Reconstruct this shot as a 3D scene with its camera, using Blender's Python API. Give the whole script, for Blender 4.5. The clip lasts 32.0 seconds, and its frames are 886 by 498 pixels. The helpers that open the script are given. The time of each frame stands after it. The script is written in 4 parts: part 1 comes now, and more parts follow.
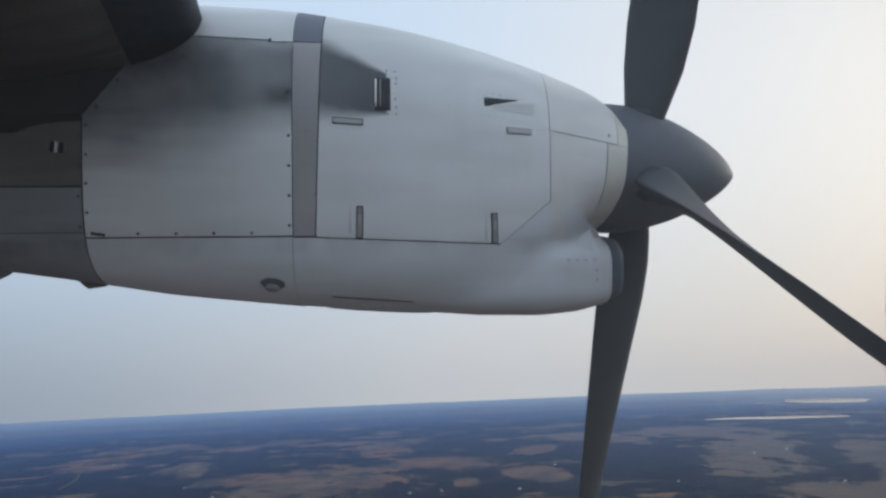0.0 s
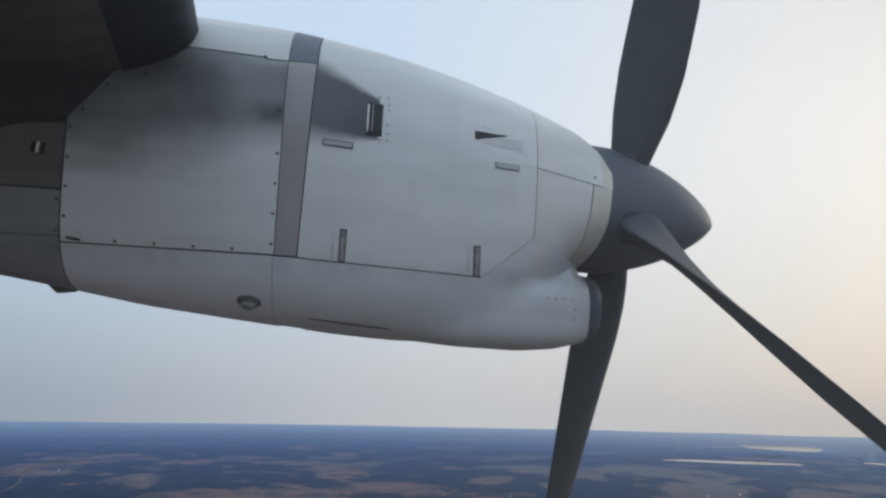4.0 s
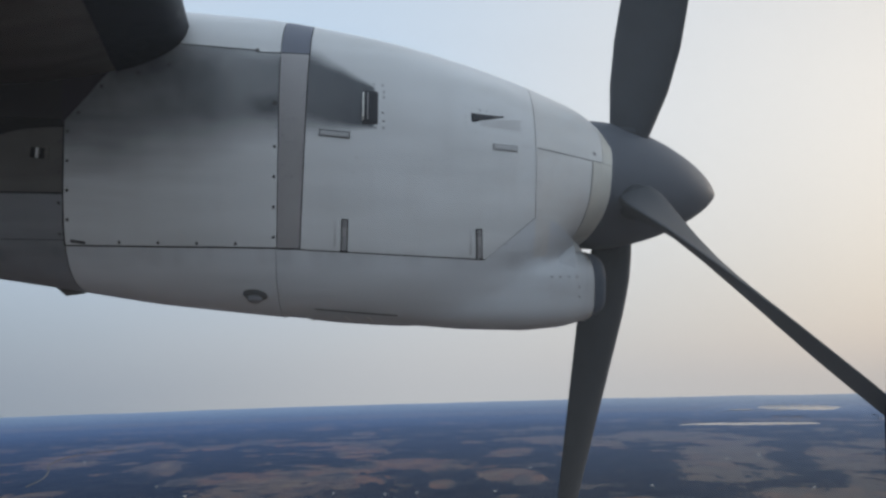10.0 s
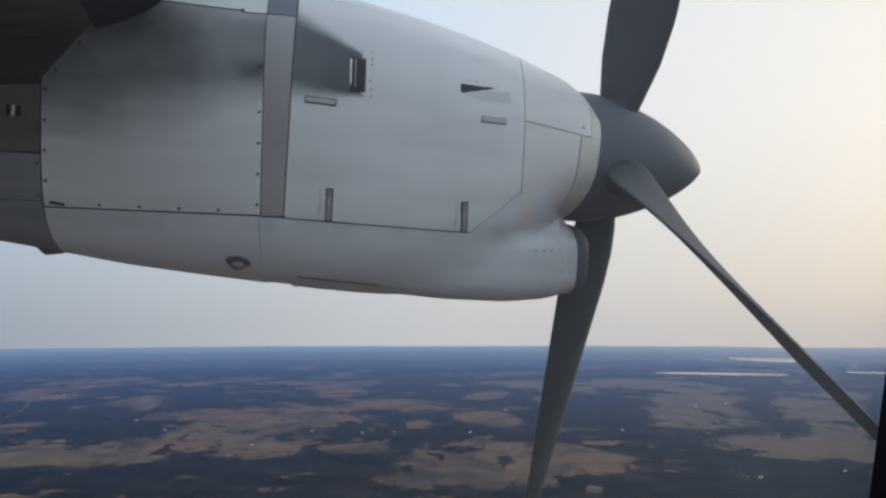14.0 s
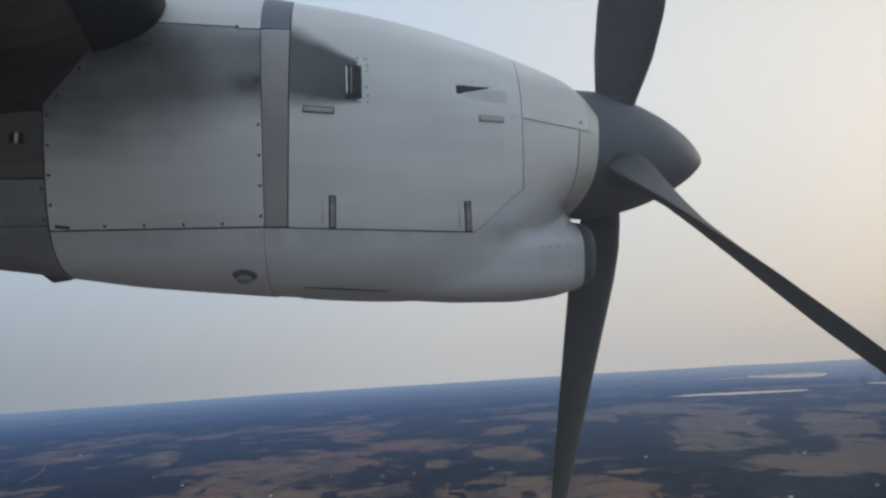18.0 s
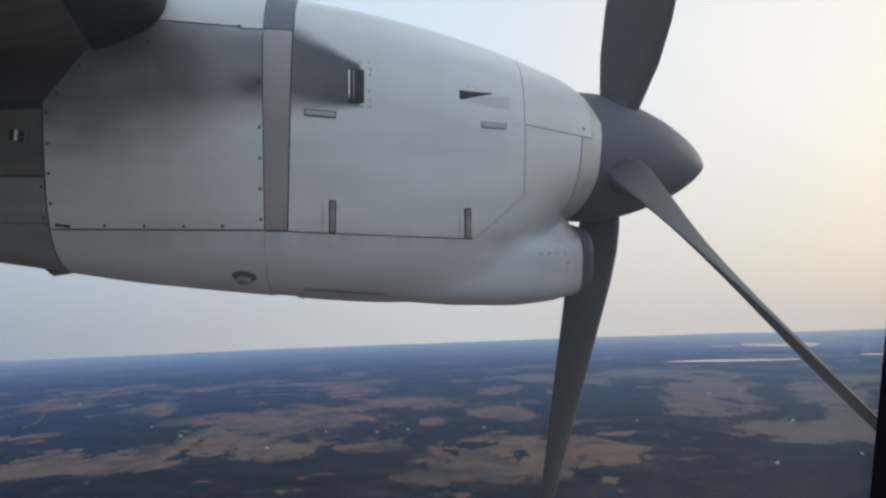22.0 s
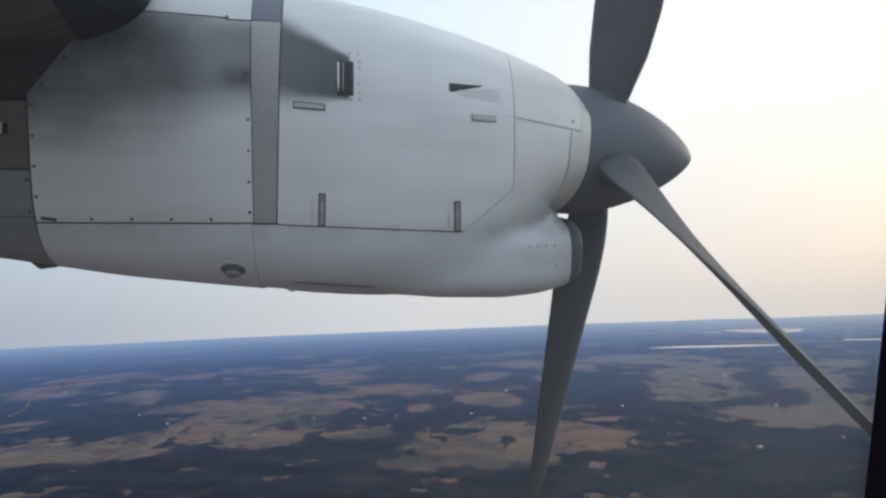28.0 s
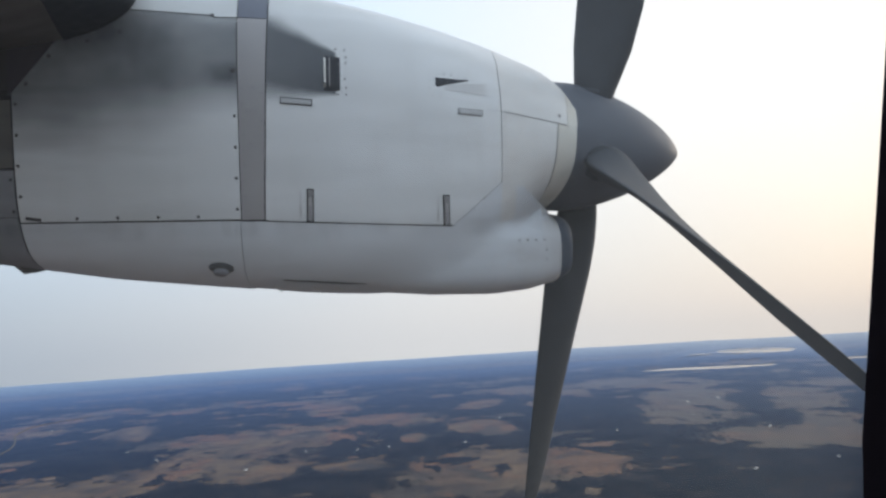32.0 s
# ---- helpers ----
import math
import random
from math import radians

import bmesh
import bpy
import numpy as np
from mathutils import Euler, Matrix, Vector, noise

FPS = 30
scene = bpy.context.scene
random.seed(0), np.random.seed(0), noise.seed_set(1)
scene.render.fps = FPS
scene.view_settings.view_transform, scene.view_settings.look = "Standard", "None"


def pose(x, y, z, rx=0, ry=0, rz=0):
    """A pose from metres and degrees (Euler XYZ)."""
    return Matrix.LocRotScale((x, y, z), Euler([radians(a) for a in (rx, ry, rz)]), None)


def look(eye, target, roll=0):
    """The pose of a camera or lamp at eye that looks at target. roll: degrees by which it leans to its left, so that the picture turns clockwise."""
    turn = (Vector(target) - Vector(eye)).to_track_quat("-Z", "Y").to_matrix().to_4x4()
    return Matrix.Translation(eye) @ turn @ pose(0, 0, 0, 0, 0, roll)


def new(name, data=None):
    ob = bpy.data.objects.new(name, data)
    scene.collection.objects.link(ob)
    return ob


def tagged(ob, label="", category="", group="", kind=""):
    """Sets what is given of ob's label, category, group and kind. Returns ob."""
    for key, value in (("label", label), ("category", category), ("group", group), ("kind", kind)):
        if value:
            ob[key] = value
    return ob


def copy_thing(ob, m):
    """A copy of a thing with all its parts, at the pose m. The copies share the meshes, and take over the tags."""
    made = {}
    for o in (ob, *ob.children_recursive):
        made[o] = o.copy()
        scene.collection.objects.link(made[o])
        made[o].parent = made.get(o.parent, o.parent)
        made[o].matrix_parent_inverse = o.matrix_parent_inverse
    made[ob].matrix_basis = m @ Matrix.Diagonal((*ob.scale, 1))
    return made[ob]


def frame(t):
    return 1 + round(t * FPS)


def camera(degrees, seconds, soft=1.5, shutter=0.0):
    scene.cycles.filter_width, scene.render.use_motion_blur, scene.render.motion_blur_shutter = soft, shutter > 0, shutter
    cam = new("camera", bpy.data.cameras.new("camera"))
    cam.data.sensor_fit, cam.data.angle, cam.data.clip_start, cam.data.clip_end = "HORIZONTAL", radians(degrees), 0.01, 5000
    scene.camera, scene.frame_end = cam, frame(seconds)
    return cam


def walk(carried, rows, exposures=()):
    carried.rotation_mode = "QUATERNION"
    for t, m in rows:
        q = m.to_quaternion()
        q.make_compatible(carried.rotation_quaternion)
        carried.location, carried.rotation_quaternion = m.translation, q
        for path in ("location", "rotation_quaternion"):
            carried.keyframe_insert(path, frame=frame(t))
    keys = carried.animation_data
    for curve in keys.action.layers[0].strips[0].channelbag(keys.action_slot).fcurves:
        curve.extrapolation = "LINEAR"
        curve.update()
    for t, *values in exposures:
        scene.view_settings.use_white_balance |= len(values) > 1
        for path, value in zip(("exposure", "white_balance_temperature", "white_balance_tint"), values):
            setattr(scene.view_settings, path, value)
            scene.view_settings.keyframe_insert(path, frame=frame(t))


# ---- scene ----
# ---- the camera and its walk ----
cam = camera(65.0, 32.0, soft=2.6)
PATH = [
    (0, pose(0.0186, -0.0007, -0.0070, 101.312, 2.438, -1.885)),
    (0.5, pose(0.0028, 0.0011, -0.0067, 101.739, -0.110, -3.222)),
    (1, pose(-0.0015, 0.0044, -0.0148, 102.026, -0.695, -3.739)),
    (1.5, pose(-0.0088, 0.0019, -0.0273, 102.326, -0.176, -3.876)),
    (2, pose(-0.0019, 0.0146, -0.0673, 102.864, 0.281, -3.705)),
    (2.5, pose(-0.0158, 0.0232, -0.0794, 103.626, -0.265, -4.238)),
    (3, pose(-0.0039, 0.0107, -0.0372, 103.915, 0.188, -4.117)),
    (3.5, pose(-0.0099, 0.0072, -0.0117, 103.738, -1.090, -4.689)),
    (4, pose(-0.0169, 0.0030, 0.0148, 103.269, -1.051, -5.007)),
    (4.5, pose(-0.0278, -0.0068, 0.0020, 102.983, -1.334, -5.483)),
    (6.5, pose(-0.0038, 0.0137, -0.0510, 103.073, -0.115, -4.337)),
    (7, pose(-0.0021, 0.0050, -0.0134, 103.070, 0.058, -4.530)),
    (7.5, pose(0.0016, 0.0000, 0.0032, 102.293, 0.617, -4.425)),
    (8, pose(-0.0018, -0.0086, 0.0329, 101.745, 0.596, -4.658)),
    (8.5, pose(-0.0003, -0.0067, 0.0362, 100.880, 0.421, -4.641)),
    (9, pose(0.0050, 0.0155, -0.0401, 100.808, 1.527, -4.177)),
    (9.5, pose(0.0100, 0.0146, -0.0277, 101.676, 2.121, -3.914)),
    (10, pose(0.0051, -0.0120, 0.0399, 101.375, 1.579, -3.708)),
    (10.5, pose(0.0169, -0.0038, 0.0297, 100.085, 1.013, -4.469)),
    (11, pose(0.0039, -0.0175, 0.0808, 99.701, 0.140, -5.212)),
    (11.5, pose(0.0039, -0.0266, 0.1180, 99.019, 1.052, -5.047)),
    (12, pose(0.0033, -0.0259, 0.1261, 98.160, 0.930, -5.038)),
    (12.5, pose(0.0006, -0.0329, 0.1407, 97.536, 0.681, -5.117)),
    (13, pose(-0.0022, -0.0344, 0.1433, 97.034, 0.643, -5.168)),
    (13.5, pose(-0.0014, -0.0293, 0.1449, 96.826, -0.310, -5.340)),
    (15.5, pose(-0.0011, -0.0074, 0.0256, 98.502, 2.421, -5.362)),
    (16, pose(-0.0012, 0.0031, -0.0126, 100.210, 2.480, -5.100)),
    (16.5, pose(0.0044, -0.0005, -0.0019, 101.192, 2.266, -5.137)),
    (17, pose(0.0012, -0.0005, -0.0007, 101.490, 1.684, -5.204)),
    (17.5, pose(-0.0006, -0.0152, 0.0519, 100.700, 1.782, -5.041)),
    (18, pose(0.0021, 0.0006, 0.0130, 99.828, 3.631, -4.262)),
    (18.5, pose(0.0002, 0.0004, 0.0163, 99.597, 3.043, -4.519)),
    (19, pose(-0.0001, 0.0007, 0.0169, 99.541, 3.616, -4.503)),
    (19.5, pose(0.0027, 0.0035, 0.0133, 99.275, 4.207, -4.083)),
    (20, pose(0.0049, -0.0002, 0.0073, 99.345, 3.181, -4.270)),
    (20.5, pose(0.0040, -0.0187, 0.0767, 99.816, 2.810, -4.468)),
    (21, pose(0.0035, -0.0296, 0.1410, 98.798, 2.822, -4.217)),
    (21.5, pose(0.0041, -0.0329, 0.1701, 97.355, 2.479, -4.228)),
    (22, pose(0.0084, -0.0335, 0.1740, 96.574, 2.104, -4.550)),
    (22.5, pose(0.0053, -0.0287, 0.1452, 96.377, 2.777, -4.849)),
    (23, pose(0.0036, -0.0248, 0.1172, 96.629, 2.627, -5.162)),
    (23.5, pose(0.0029, -0.0194, 0.0970, 97.131, 2.433, -5.433)),
    (24, pose(0.0023, -0.0226, 0.0951, 97.542, 2.200, -5.593)),
    (24.5, pose(-0.0003, -0.0281, 0.1361, 97.597, 1.513, -5.584)),
    (25, pose(-0.0051, -0.0405, 0.1540, 97.324, 2.480, -5.308)),
    (25.5, pose(-0.0026, -0.0410, 0.1662, 96.744, 2.796, -5.026)),
    (27.5, pose(-0.0004, -0.0345, 0.1679, 95.977, 1.884, -5.485)),
    (28, pose(0.0008, -0.0386, 0.1946, 95.478, 2.258, -5.569)),
    (28.5, pose(0.0020, -0.0426, 0.2196, 94.922, 2.354, -5.817)),
    (29, pose(-0.0056, -0.0422, 0.1981, 94.390, 2.387, -6.056)),
    (29.5, pose(-0.0010, -0.0405, 0.1951, 95.016, 1.636, -6.473)),
    (30, pose(-0.0058, -0.0326, 0.1623, 95.241, 2.591, -6.662)),
    (30.5, pose(-0.0051, -0.0233, 0.1165, 95.944, 2.490, -6.662)),
    (31, pose(0.0014, -0.0271, 0.1169, 96.824, 1.412, -6.727)),
    (31.5, pose(0.0009, -0.0231, 0.1037, 97.480, 2.703, -6.588)),
    (32, pose(-0.0033, -0.0129, 0.0766, 97.702, 3.611, -6.268)),
]
EXPOSURES = [(0.0, 0.22, 6290, 10), (4.0, 0.20, 6340, 10), (8.0, 0.26, 6380, 10), (10.0, 0.10, 6420, 10), (12.0, 0.01, 6470, 10), (13.0, 0.26, 6470, 10), (16.0, 0.16, 6485, 10), (17.0, 0.10, 6495, 10),
             (19.0, 0.05, 6515, 10), (20.0, 0.10, 6515, 10), (21.0, 0.03, 6515, 10), (22.0, 0.30, 6520, 10), (24.0, 0.47, 6530, 10), (26.0, 0.46, 6530, 10), (28.5, 0.54, 6530, 10), (32.0, 0.55, 6530, 10)]
walk(cam, PATH, EXPOSURES)

# the aircraft flies banked: its own axes (x ahead, y outboard, z up) turned into the world
AIR = Matrix(((0.999587, 0.005597, 0.028179, 0), (0.0, 0.980843, -0.194800, 0), (-0.028730, 0.194720, 0.980438, 0), (0, 0, 0, 1)))

# ---- world, sun ----
SUN_EL, SUN_AZ = radians(17), radians(62)          # azimuth from +y towards +x
SUN_DIR = Vector((math.sin(SUN_AZ) * math.cos(SUN_EL), math.cos(SUN_AZ) * math.cos(SUN_EL), math.sin(SUN_EL)))


class Nodes:
    """Short hand for building node trees."""

    def __init__(self, tree):
        self.t = tree
        self.t.nodes.clear()

    def add(self, kind, ins=None, operation="", use_clamp=False, interpolation_type="", data_type="", blend_type="", feature=""):
        n = self.t.nodes.new(kind)
        if operation:
            n.operation = operation
        if use_clamp:
            n.use_clamp = True
        if interpolation_type:
            n.interpolation_type = interpolation_type
        if data_type:
            n.data_type = data_type
        if blend_type:
            n.blend_type = blend_type
        if feature:
            n.feature = feature
        for k, v in (ins or {}).items():
            self.put(n.inputs[k], v)
        return n

    def put(self, socket, v):
        if isinstance(v, bpy.types.NodeSocket):
            self.t.links.new(v, socket)
        else:
            socket.default_value = v

    def m(self, op, a, b=0.0, c=0.0, clamp=False):
        n = self.add("ShaderNodeMath", operation=op, use_clamp=clamp)
        for s, v in zip(n.inputs, (a, b, c)):
            self.put(s, v)
        return n.outputs[0]

    def step(self, v, lo, hi):
        n = self.add("ShaderNodeMapRange", interpolation_type="SMOOTHSTEP")
        self.put(n.inputs["Value"], v)
        self.put(n.inputs["From Min"], lo)
        self.put(n.inputs["From Max"], hi)
        return n.outputs["Result"]

    def lerp(self, v, lo, hi, a, b):
        n = self.add("ShaderNodeMapRange")
        for k, x in (("Value", v), ("From Min", lo), ("From Max", hi), ("To Min", a), ("To Max", b)):
            self.put(n.inputs[k], x)
        return n.outputs["Result"]

    def mix(self, fac, a, b, mode="MIX"):
        n = self.add("ShaderNodeMix", data_type="RGBA", blend_type=mode)
        self.put(n.inputs[0], fac)
        self.put(n.inputs[6], a)
        self.put(n.inputs[7], b)
        return n.outputs[2]

    def noise(self, vec, scale, detail=4.0, rough=0.55, lac=2.0):
        n = self.add("ShaderNodeTexNoise", ins={"Scale": scale, "Detail": detail, "Roughness": rough, "Lacunarity": lac})
        self.put(n.inputs["Vector"], vec)
        return n.outputs[0]


def rgb(r, g, b):
    return (r, g, b, 1.0)


world = bpy.data.worlds.new("hazy_evening_sky")
scene.world = world
world.use_nodes = True
N = Nodes(world.node_tree)
tc = N.add("ShaderNodeTexCoord").outputs["Generated"]
nrm = N.add("ShaderNodeVectorMath", operation="NORMALIZE", ins={0: tc}).outputs[0]
sep = N.add("ShaderNodeSeparateXYZ", ins={0: nrm})
sunward = N.add("ShaderNodeVectorMath", operation="DOT_PRODUCT", ins={0: nrm, 1: (math.sin(SUN_AZ), math.cos(SUN_AZ), 0.0)}).outputs["Value"]
warm = N.step(sunward, 0.28, 0.98)
low = N.mix(N.step(sunward, -0.12, 0.62), rgb(0.30, 0.355, 0.425), rgb(0.565, 0.575, 0.59))
low = N.mix(N.step(sunward, 0.58, 0.97), low, rgb(0.585, 0.55, 0.525))
low = N.mix(N.step(sunward, -0.15, -0.8), low, rgb(0.40, 0.44, 0.50))
high = N.mix(warm, rgb(0.60, 0.74, 0.90), rgb(0.875, 0.845, 0.80))
rise = N.step(sep.outputs["Z"], -0.05, 0.36)
haze = N.mix(rise, low, high)
veil = N.noise(N.add("ShaderNodeMapping", ins={0: nrm, 3: (1.0, 1.0, 3.5)}).outputs[0], 2.4, 5.0, 0.55)
haze = N.mix(N.lerp(veil, 0.35, 0.7, 0.0, 0.10), haze, rgb(0.60, 0.62, 0.66))
zen = N.step(sep.outputs["Z"], 0.42, 1.0)
haze = N.mix(zen, haze, rgb(0.70, 0.78, 0.88))
sky = N.add("ShaderNodeTexSky")
sky.sky_type, sky.sun_disc, sky.air_density, sky.dust_density = "NISHITA", False, 1.4, 4.0
sky.sun_elevation, sky.sun_rotation = SUN_EL, SUN_AZ
skyc = N.mix(1.0, sky.outputs[0], rgb(0.08, 0.08, 0.08), "MULTIPLY")
bg = N.add("ShaderNodeBackground", ins={"Color": N.mix(0.15, haze, skyc), "Strength": 1.0})
N.add("ShaderNodeOutputWorld", ins={"Surface": bg.outputs[0]})

sun_data = bpy.data.lights.new("sun", "SUN")
sun_data.energy, sun_data.angle, sun_data.color = 0.7, radians(14), (1.0, 0.90, 0.80)
sun = new("sun", sun_data)
sun.matrix_world = look(SUN_DIR * 50, (0, 0, 0))


# ---- materials ----
def material(name):
    m = bpy.data.materials.new(name)
    m.use_nodes = True
    return m, Nodes(m.node_tree)


def finish(n, color, rough=0.5, metal=0.0, bump=None, strength=0.2, dist=0.002, spec=0.5, **more):
    b = n.add("ShaderNodeBsdfPrincipled")
    n.put(b.inputs["Base Color"], color)
    n.put(b.inputs["Roughness"], rough)
    n.put(b.inputs["Metallic"], metal)
    n.put(b.inputs["Specular IOR Level"], spec)
    for k, v in more.items():
        n.put(b.inputs[k.replace("_", " ")], v)
    if bump is not None:
        bn = n.add("ShaderNodeBump", ins={"Strength": strength, "Distance": dist, "Height": bump})
        n.put(b.inputs["Normal"], bn.outputs[0])
    n.add("ShaderNodeOutputMaterial", ins={"Surface": b.outputs[0]})


def obco(n):
    return n.add("ShaderNodeTexCoord").outputs["Object"]


NAC = Vector((-0.3, 2.95, -0.27))      # foot of the nacelle in the aircraft's axes


def paint(name, base, soot=0.0, dirt=0.5, rough=0.42):
    """Worn airframe paint: fine mottling, streaks of grime along the airflow, exhaust soot behind the side vent, and
    wing shade painted in aft of it.
    """
    m, n = material(name)
    co = obco(n)
    s = n.add("ShaderNodeSeparateXYZ", ins={0: co})
    x = n.m("ADD", s.outputs[0], NAC.x)
    z = n.m("ADD", s.outputs[2], NAC.z)
    stretch = n.add("ShaderNodeMapping", ins={0: co, 3: (0.6, 4.0, 5.0)}).outputs[0]
    streak = n.noise(stretch, 2.2, 5.0, 0.6)
    fine = n.noise(co, 34.0, 4.0, 0.6)
    blot = n.noise(co, 3.1, 3.0, 0.5)
    col = n.mix(n.lerp(streak, 0.35, 0.75, 0.0, dirt), rgb(*base), rgb(base[0] * 0.66, base[1] * 0.66, base[2] * 0.65))
    col = n.mix(n.lerp(blot, 0.4, 0.75, 0.0, 0.28 * dirt), col, rgb(base[0] * 0.62, base[1] * 0.60, base[2] * 0.55))
    col = n.mix(n.lerp(fine, 0.3, 0.7, 0.0, 0.12), col, rgb(base[0] * 0.75, base[1] * 0.75, base[2] * 0.75))
    down = n.noise(n.add("ShaderNodeMapping", ins={0: co, 3: (7.0, 2.0, 0.8)}).outputs[0], 2.0, 4.0, 0.6)
    col = n.mix(n.lerp(down, 0.52, 0.74, 0.0, 0.30 * dirt), col, rgb(base[0] * 0.6, base[1] * 0.58, base[2] * 0.55))
    dust = n.m("MULTIPLY", n.lerp(n.noise(co, 4.3, 6.0, 0.65), 0.44, 0.66, 0.0, 0.55 * dirt), n.step(x, 0.30, 0.60))
    col = n.mix(dust, col, rgb(base[0] * 0.74, base[1] * 0.66, base[2] * 0.60))
    smear = n.m("MULTIPLY", n.step(z, -0.055, 0.02), n.step(n.m("MULTIPLY", z, -1.0), -0.055, -0.035))
    smear = n.m("MULTIPLY", smear, n.lerp(n.noise(n.add("ShaderNodeMapping", ins={0: co, 3: (9.0, 2.0, 2.5)}).outputs[0], 1.0, 5.0, 0.65), 0.46, 0.72, 0.0, 0.75 * dirt))
    col = n.mix(smear, col, rgb(base[0] * 0.42, base[1] * 0.41, base[2] * 0.41))
    if soot:
        blot = n.m("SQRT", n.m("ADD", n.m("POWER", n.m("MULTIPLY", n.m("ADD", x, 0.455), 0.55), 2.0), n.m("POWER", n.m("SUBTRACT", z, 0.545), 2.0)))
        blot = n.m("MULTIPLY", n.lerp(blot, 0.0, 0.058, 0.85, 0.0), n.lerp(n.noise(co, 22.0, 4.0, 0.6), 0.3, 0.6, 0.5, 1.0))
        col = n.mix(blot, col, rgb(0.040, 0.044, 0.054))
        back = n.m("SUBTRACT", -0.085, x)                       # distance behind the vent
        edge = n.noise(co, 5.0, 4.0, 0.55)
        wob = n.m("MULTIPLY", n.m("SUBTRACT", edge, 0.5), n.lerp(back, 0.0, 0.9, 0.015, 0.16))
        # upper edge climbs, lower edge stays level and then sinks
        up = n.m("ADD", n.lerp(back, 0.0, 0.25, 0.622, 0.760), wob)
        dn = n.m("ADD", n.lerp(back, 0.25, 0.9, 0.476, 0.385), wob)
        soft = n.lerp(back, 0.0, 0.60, 0.012, 0.24)
        above = n.m("SUBTRACT", up, z)
        below = n.m("SUBTRACT", z, dn)
        a1 = n.m("ADD", n.m("DIVIDE", above, soft), 0.5, clamp=True)
        b1 = n.m("ADD", n.m("DIVIDE", below, soft), 0.5, clamp=True)
        plume = n.m("MULTIPLY", n.step(a1, 0.0, 1.0), n.step(b1, 0.0, 1.0))
        plume = n.m("MULTIPLY", plume, n.step(back, 0.0, 0.012))
        plume = n.m("MULTIPLY", plume, n.m("ADD", n.lerp(back, 0.24, 0.36, 1.0, 0.88), n.lerp(back, 0.40, 0.72, 0.0, 0.08)))
        plume = n.m("MULTIPLY", plume, n.lerp(n.noise(co, 1.7, 4.0, 0.55), 0.34, 0.60, n.lerp(back, 0.1, 0.5, 0.95, 0.66), 1.0))
        col = n.mix(n.m("MULTIPLY", plume, soot), col, rgb(0.036, 0.047, 0.064))
        # thin soot film aft, with the wing's shade painted in, darkest at the wing root
        film_and_shade = n.m("MULTIPLY", n.m("MULTIPLY", n.step(back, 0.35, 1.0), n.step(z, 0.02, 0.52)), n.lerp(streak, 0.3, 0.7, 0.20, 0.46))
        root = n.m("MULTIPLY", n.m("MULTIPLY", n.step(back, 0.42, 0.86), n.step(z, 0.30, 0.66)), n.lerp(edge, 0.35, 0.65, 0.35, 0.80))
        col = n.mix(n.m("MAXIMUM", film_and_shade, root), col, rgb(0.050, 0.058, 0.074))
    finish(n, col, n.lerp(streak, 0.3, 0.7, rough, rough + 0.14), 0.0, n.noise(co, 9.0, 3.0), 0.10, 0.002, spec=0.4)
    return m


def plain(name, base, rough=0.5, metal=0.0, scale=20.0, vary=0.35, bump=0.15, spec=0.5):
    """A surface with grain and blotches at two scales."""
    m, n = material(name)
    co = obco(n)
    a, b = n.noise(co, scale, 5.0, 0.6), n.noise(co, scale * 0.13, 3.0, 0.5)
    f = n.m("ADD", n.m("MULTIPLY", a, 0.5), n.m("MULTIPLY", b, 0.5))
    col = n.mix(n.lerp(f, 0.3, 0.7, 0.0, 1.0), rgb(*[c * (1 - vary) for c in base]), rgb(*[min(1, c * (1 + vary)) for c in base]))
    finish(n, col, n.lerp(a, 0.3, 0.7, rough * 0.85, min(1.0, rough * 1.15)), metal, a, bump, 0.002, spec)
    return m


WHITE = (0.81, 0.833, 0.845)
M_PAINT = paint("nacelle_paint", WHITE)
M_SOOT = paint("sooty_nacelle_paint", WHITE, soot=0.93)
M_NOSE = paint("dusty_nose_paint", (0.82, 0.825, 0.815), dirt=0.6)
# lower cowl: a cooler light is tinted into the white base
M_LOWER = paint("cool_lit_cowl_paint", (0.775, 0.815, 0.855), dirt=0.6)
# aft skins below the wing: its shade sits in the base colours with grime
M_GREYED = paint("shaded_grimy_grey_paint", (0.155, 0.15, 0.14), dirt=1.0)
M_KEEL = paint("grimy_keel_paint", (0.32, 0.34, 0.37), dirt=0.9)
M_AFTLOW = paint("mid_grey_paint", (0.29, 0.30, 0.325), dirt=0.9)
M_BAND = plain("bare_band_metal", (0.40, 0.39, 0.395), 0.5, 0.25, 30.0, 0.10)
M_BANDTOP = plain("slate_band_paint", (0.16, 0.18, 0.23), 0.5, 0.0, 30.0, 0.10)
# lip colour carries the warm sunlight that falls on the front rim
M_LIP = paint("sunlit_cream_lip_paint", (0.765, 0.755, 0.695), dirt=0.7)
M_RAMP = paint("shaded_ramp_paint", (0.53, 0.545, 0.56), dirt=0.6)
M_MARK = paint("seal_mark_and_ramp_shade", (0.68, 0.69, 0.70), dirt=0.6)
M_GAP = plain("dark_sealant", (0.03, 0.03, 0.033), 0.8)
M_SCREW = plain("dull_steel_screw", (0.10, 0.10, 0.105), 0.5, 0.4, 60.0)
M_LATCH = plain("latch_metal", (0.30, 0.30, 0.31), 0.45, 0.3, 60.0)
M_BRIGHT = plain("bright_edge_metal", (0.75, 0.74, 0.70), 0.3, 0.7, 60.0)
M_VENT = plain("shaded_vent_mouth", (0.030, 0.035, 0.045), 0.7)
M_HOLE = plain("duct_black", (0.012, 0.012, 0.014), 0.8)
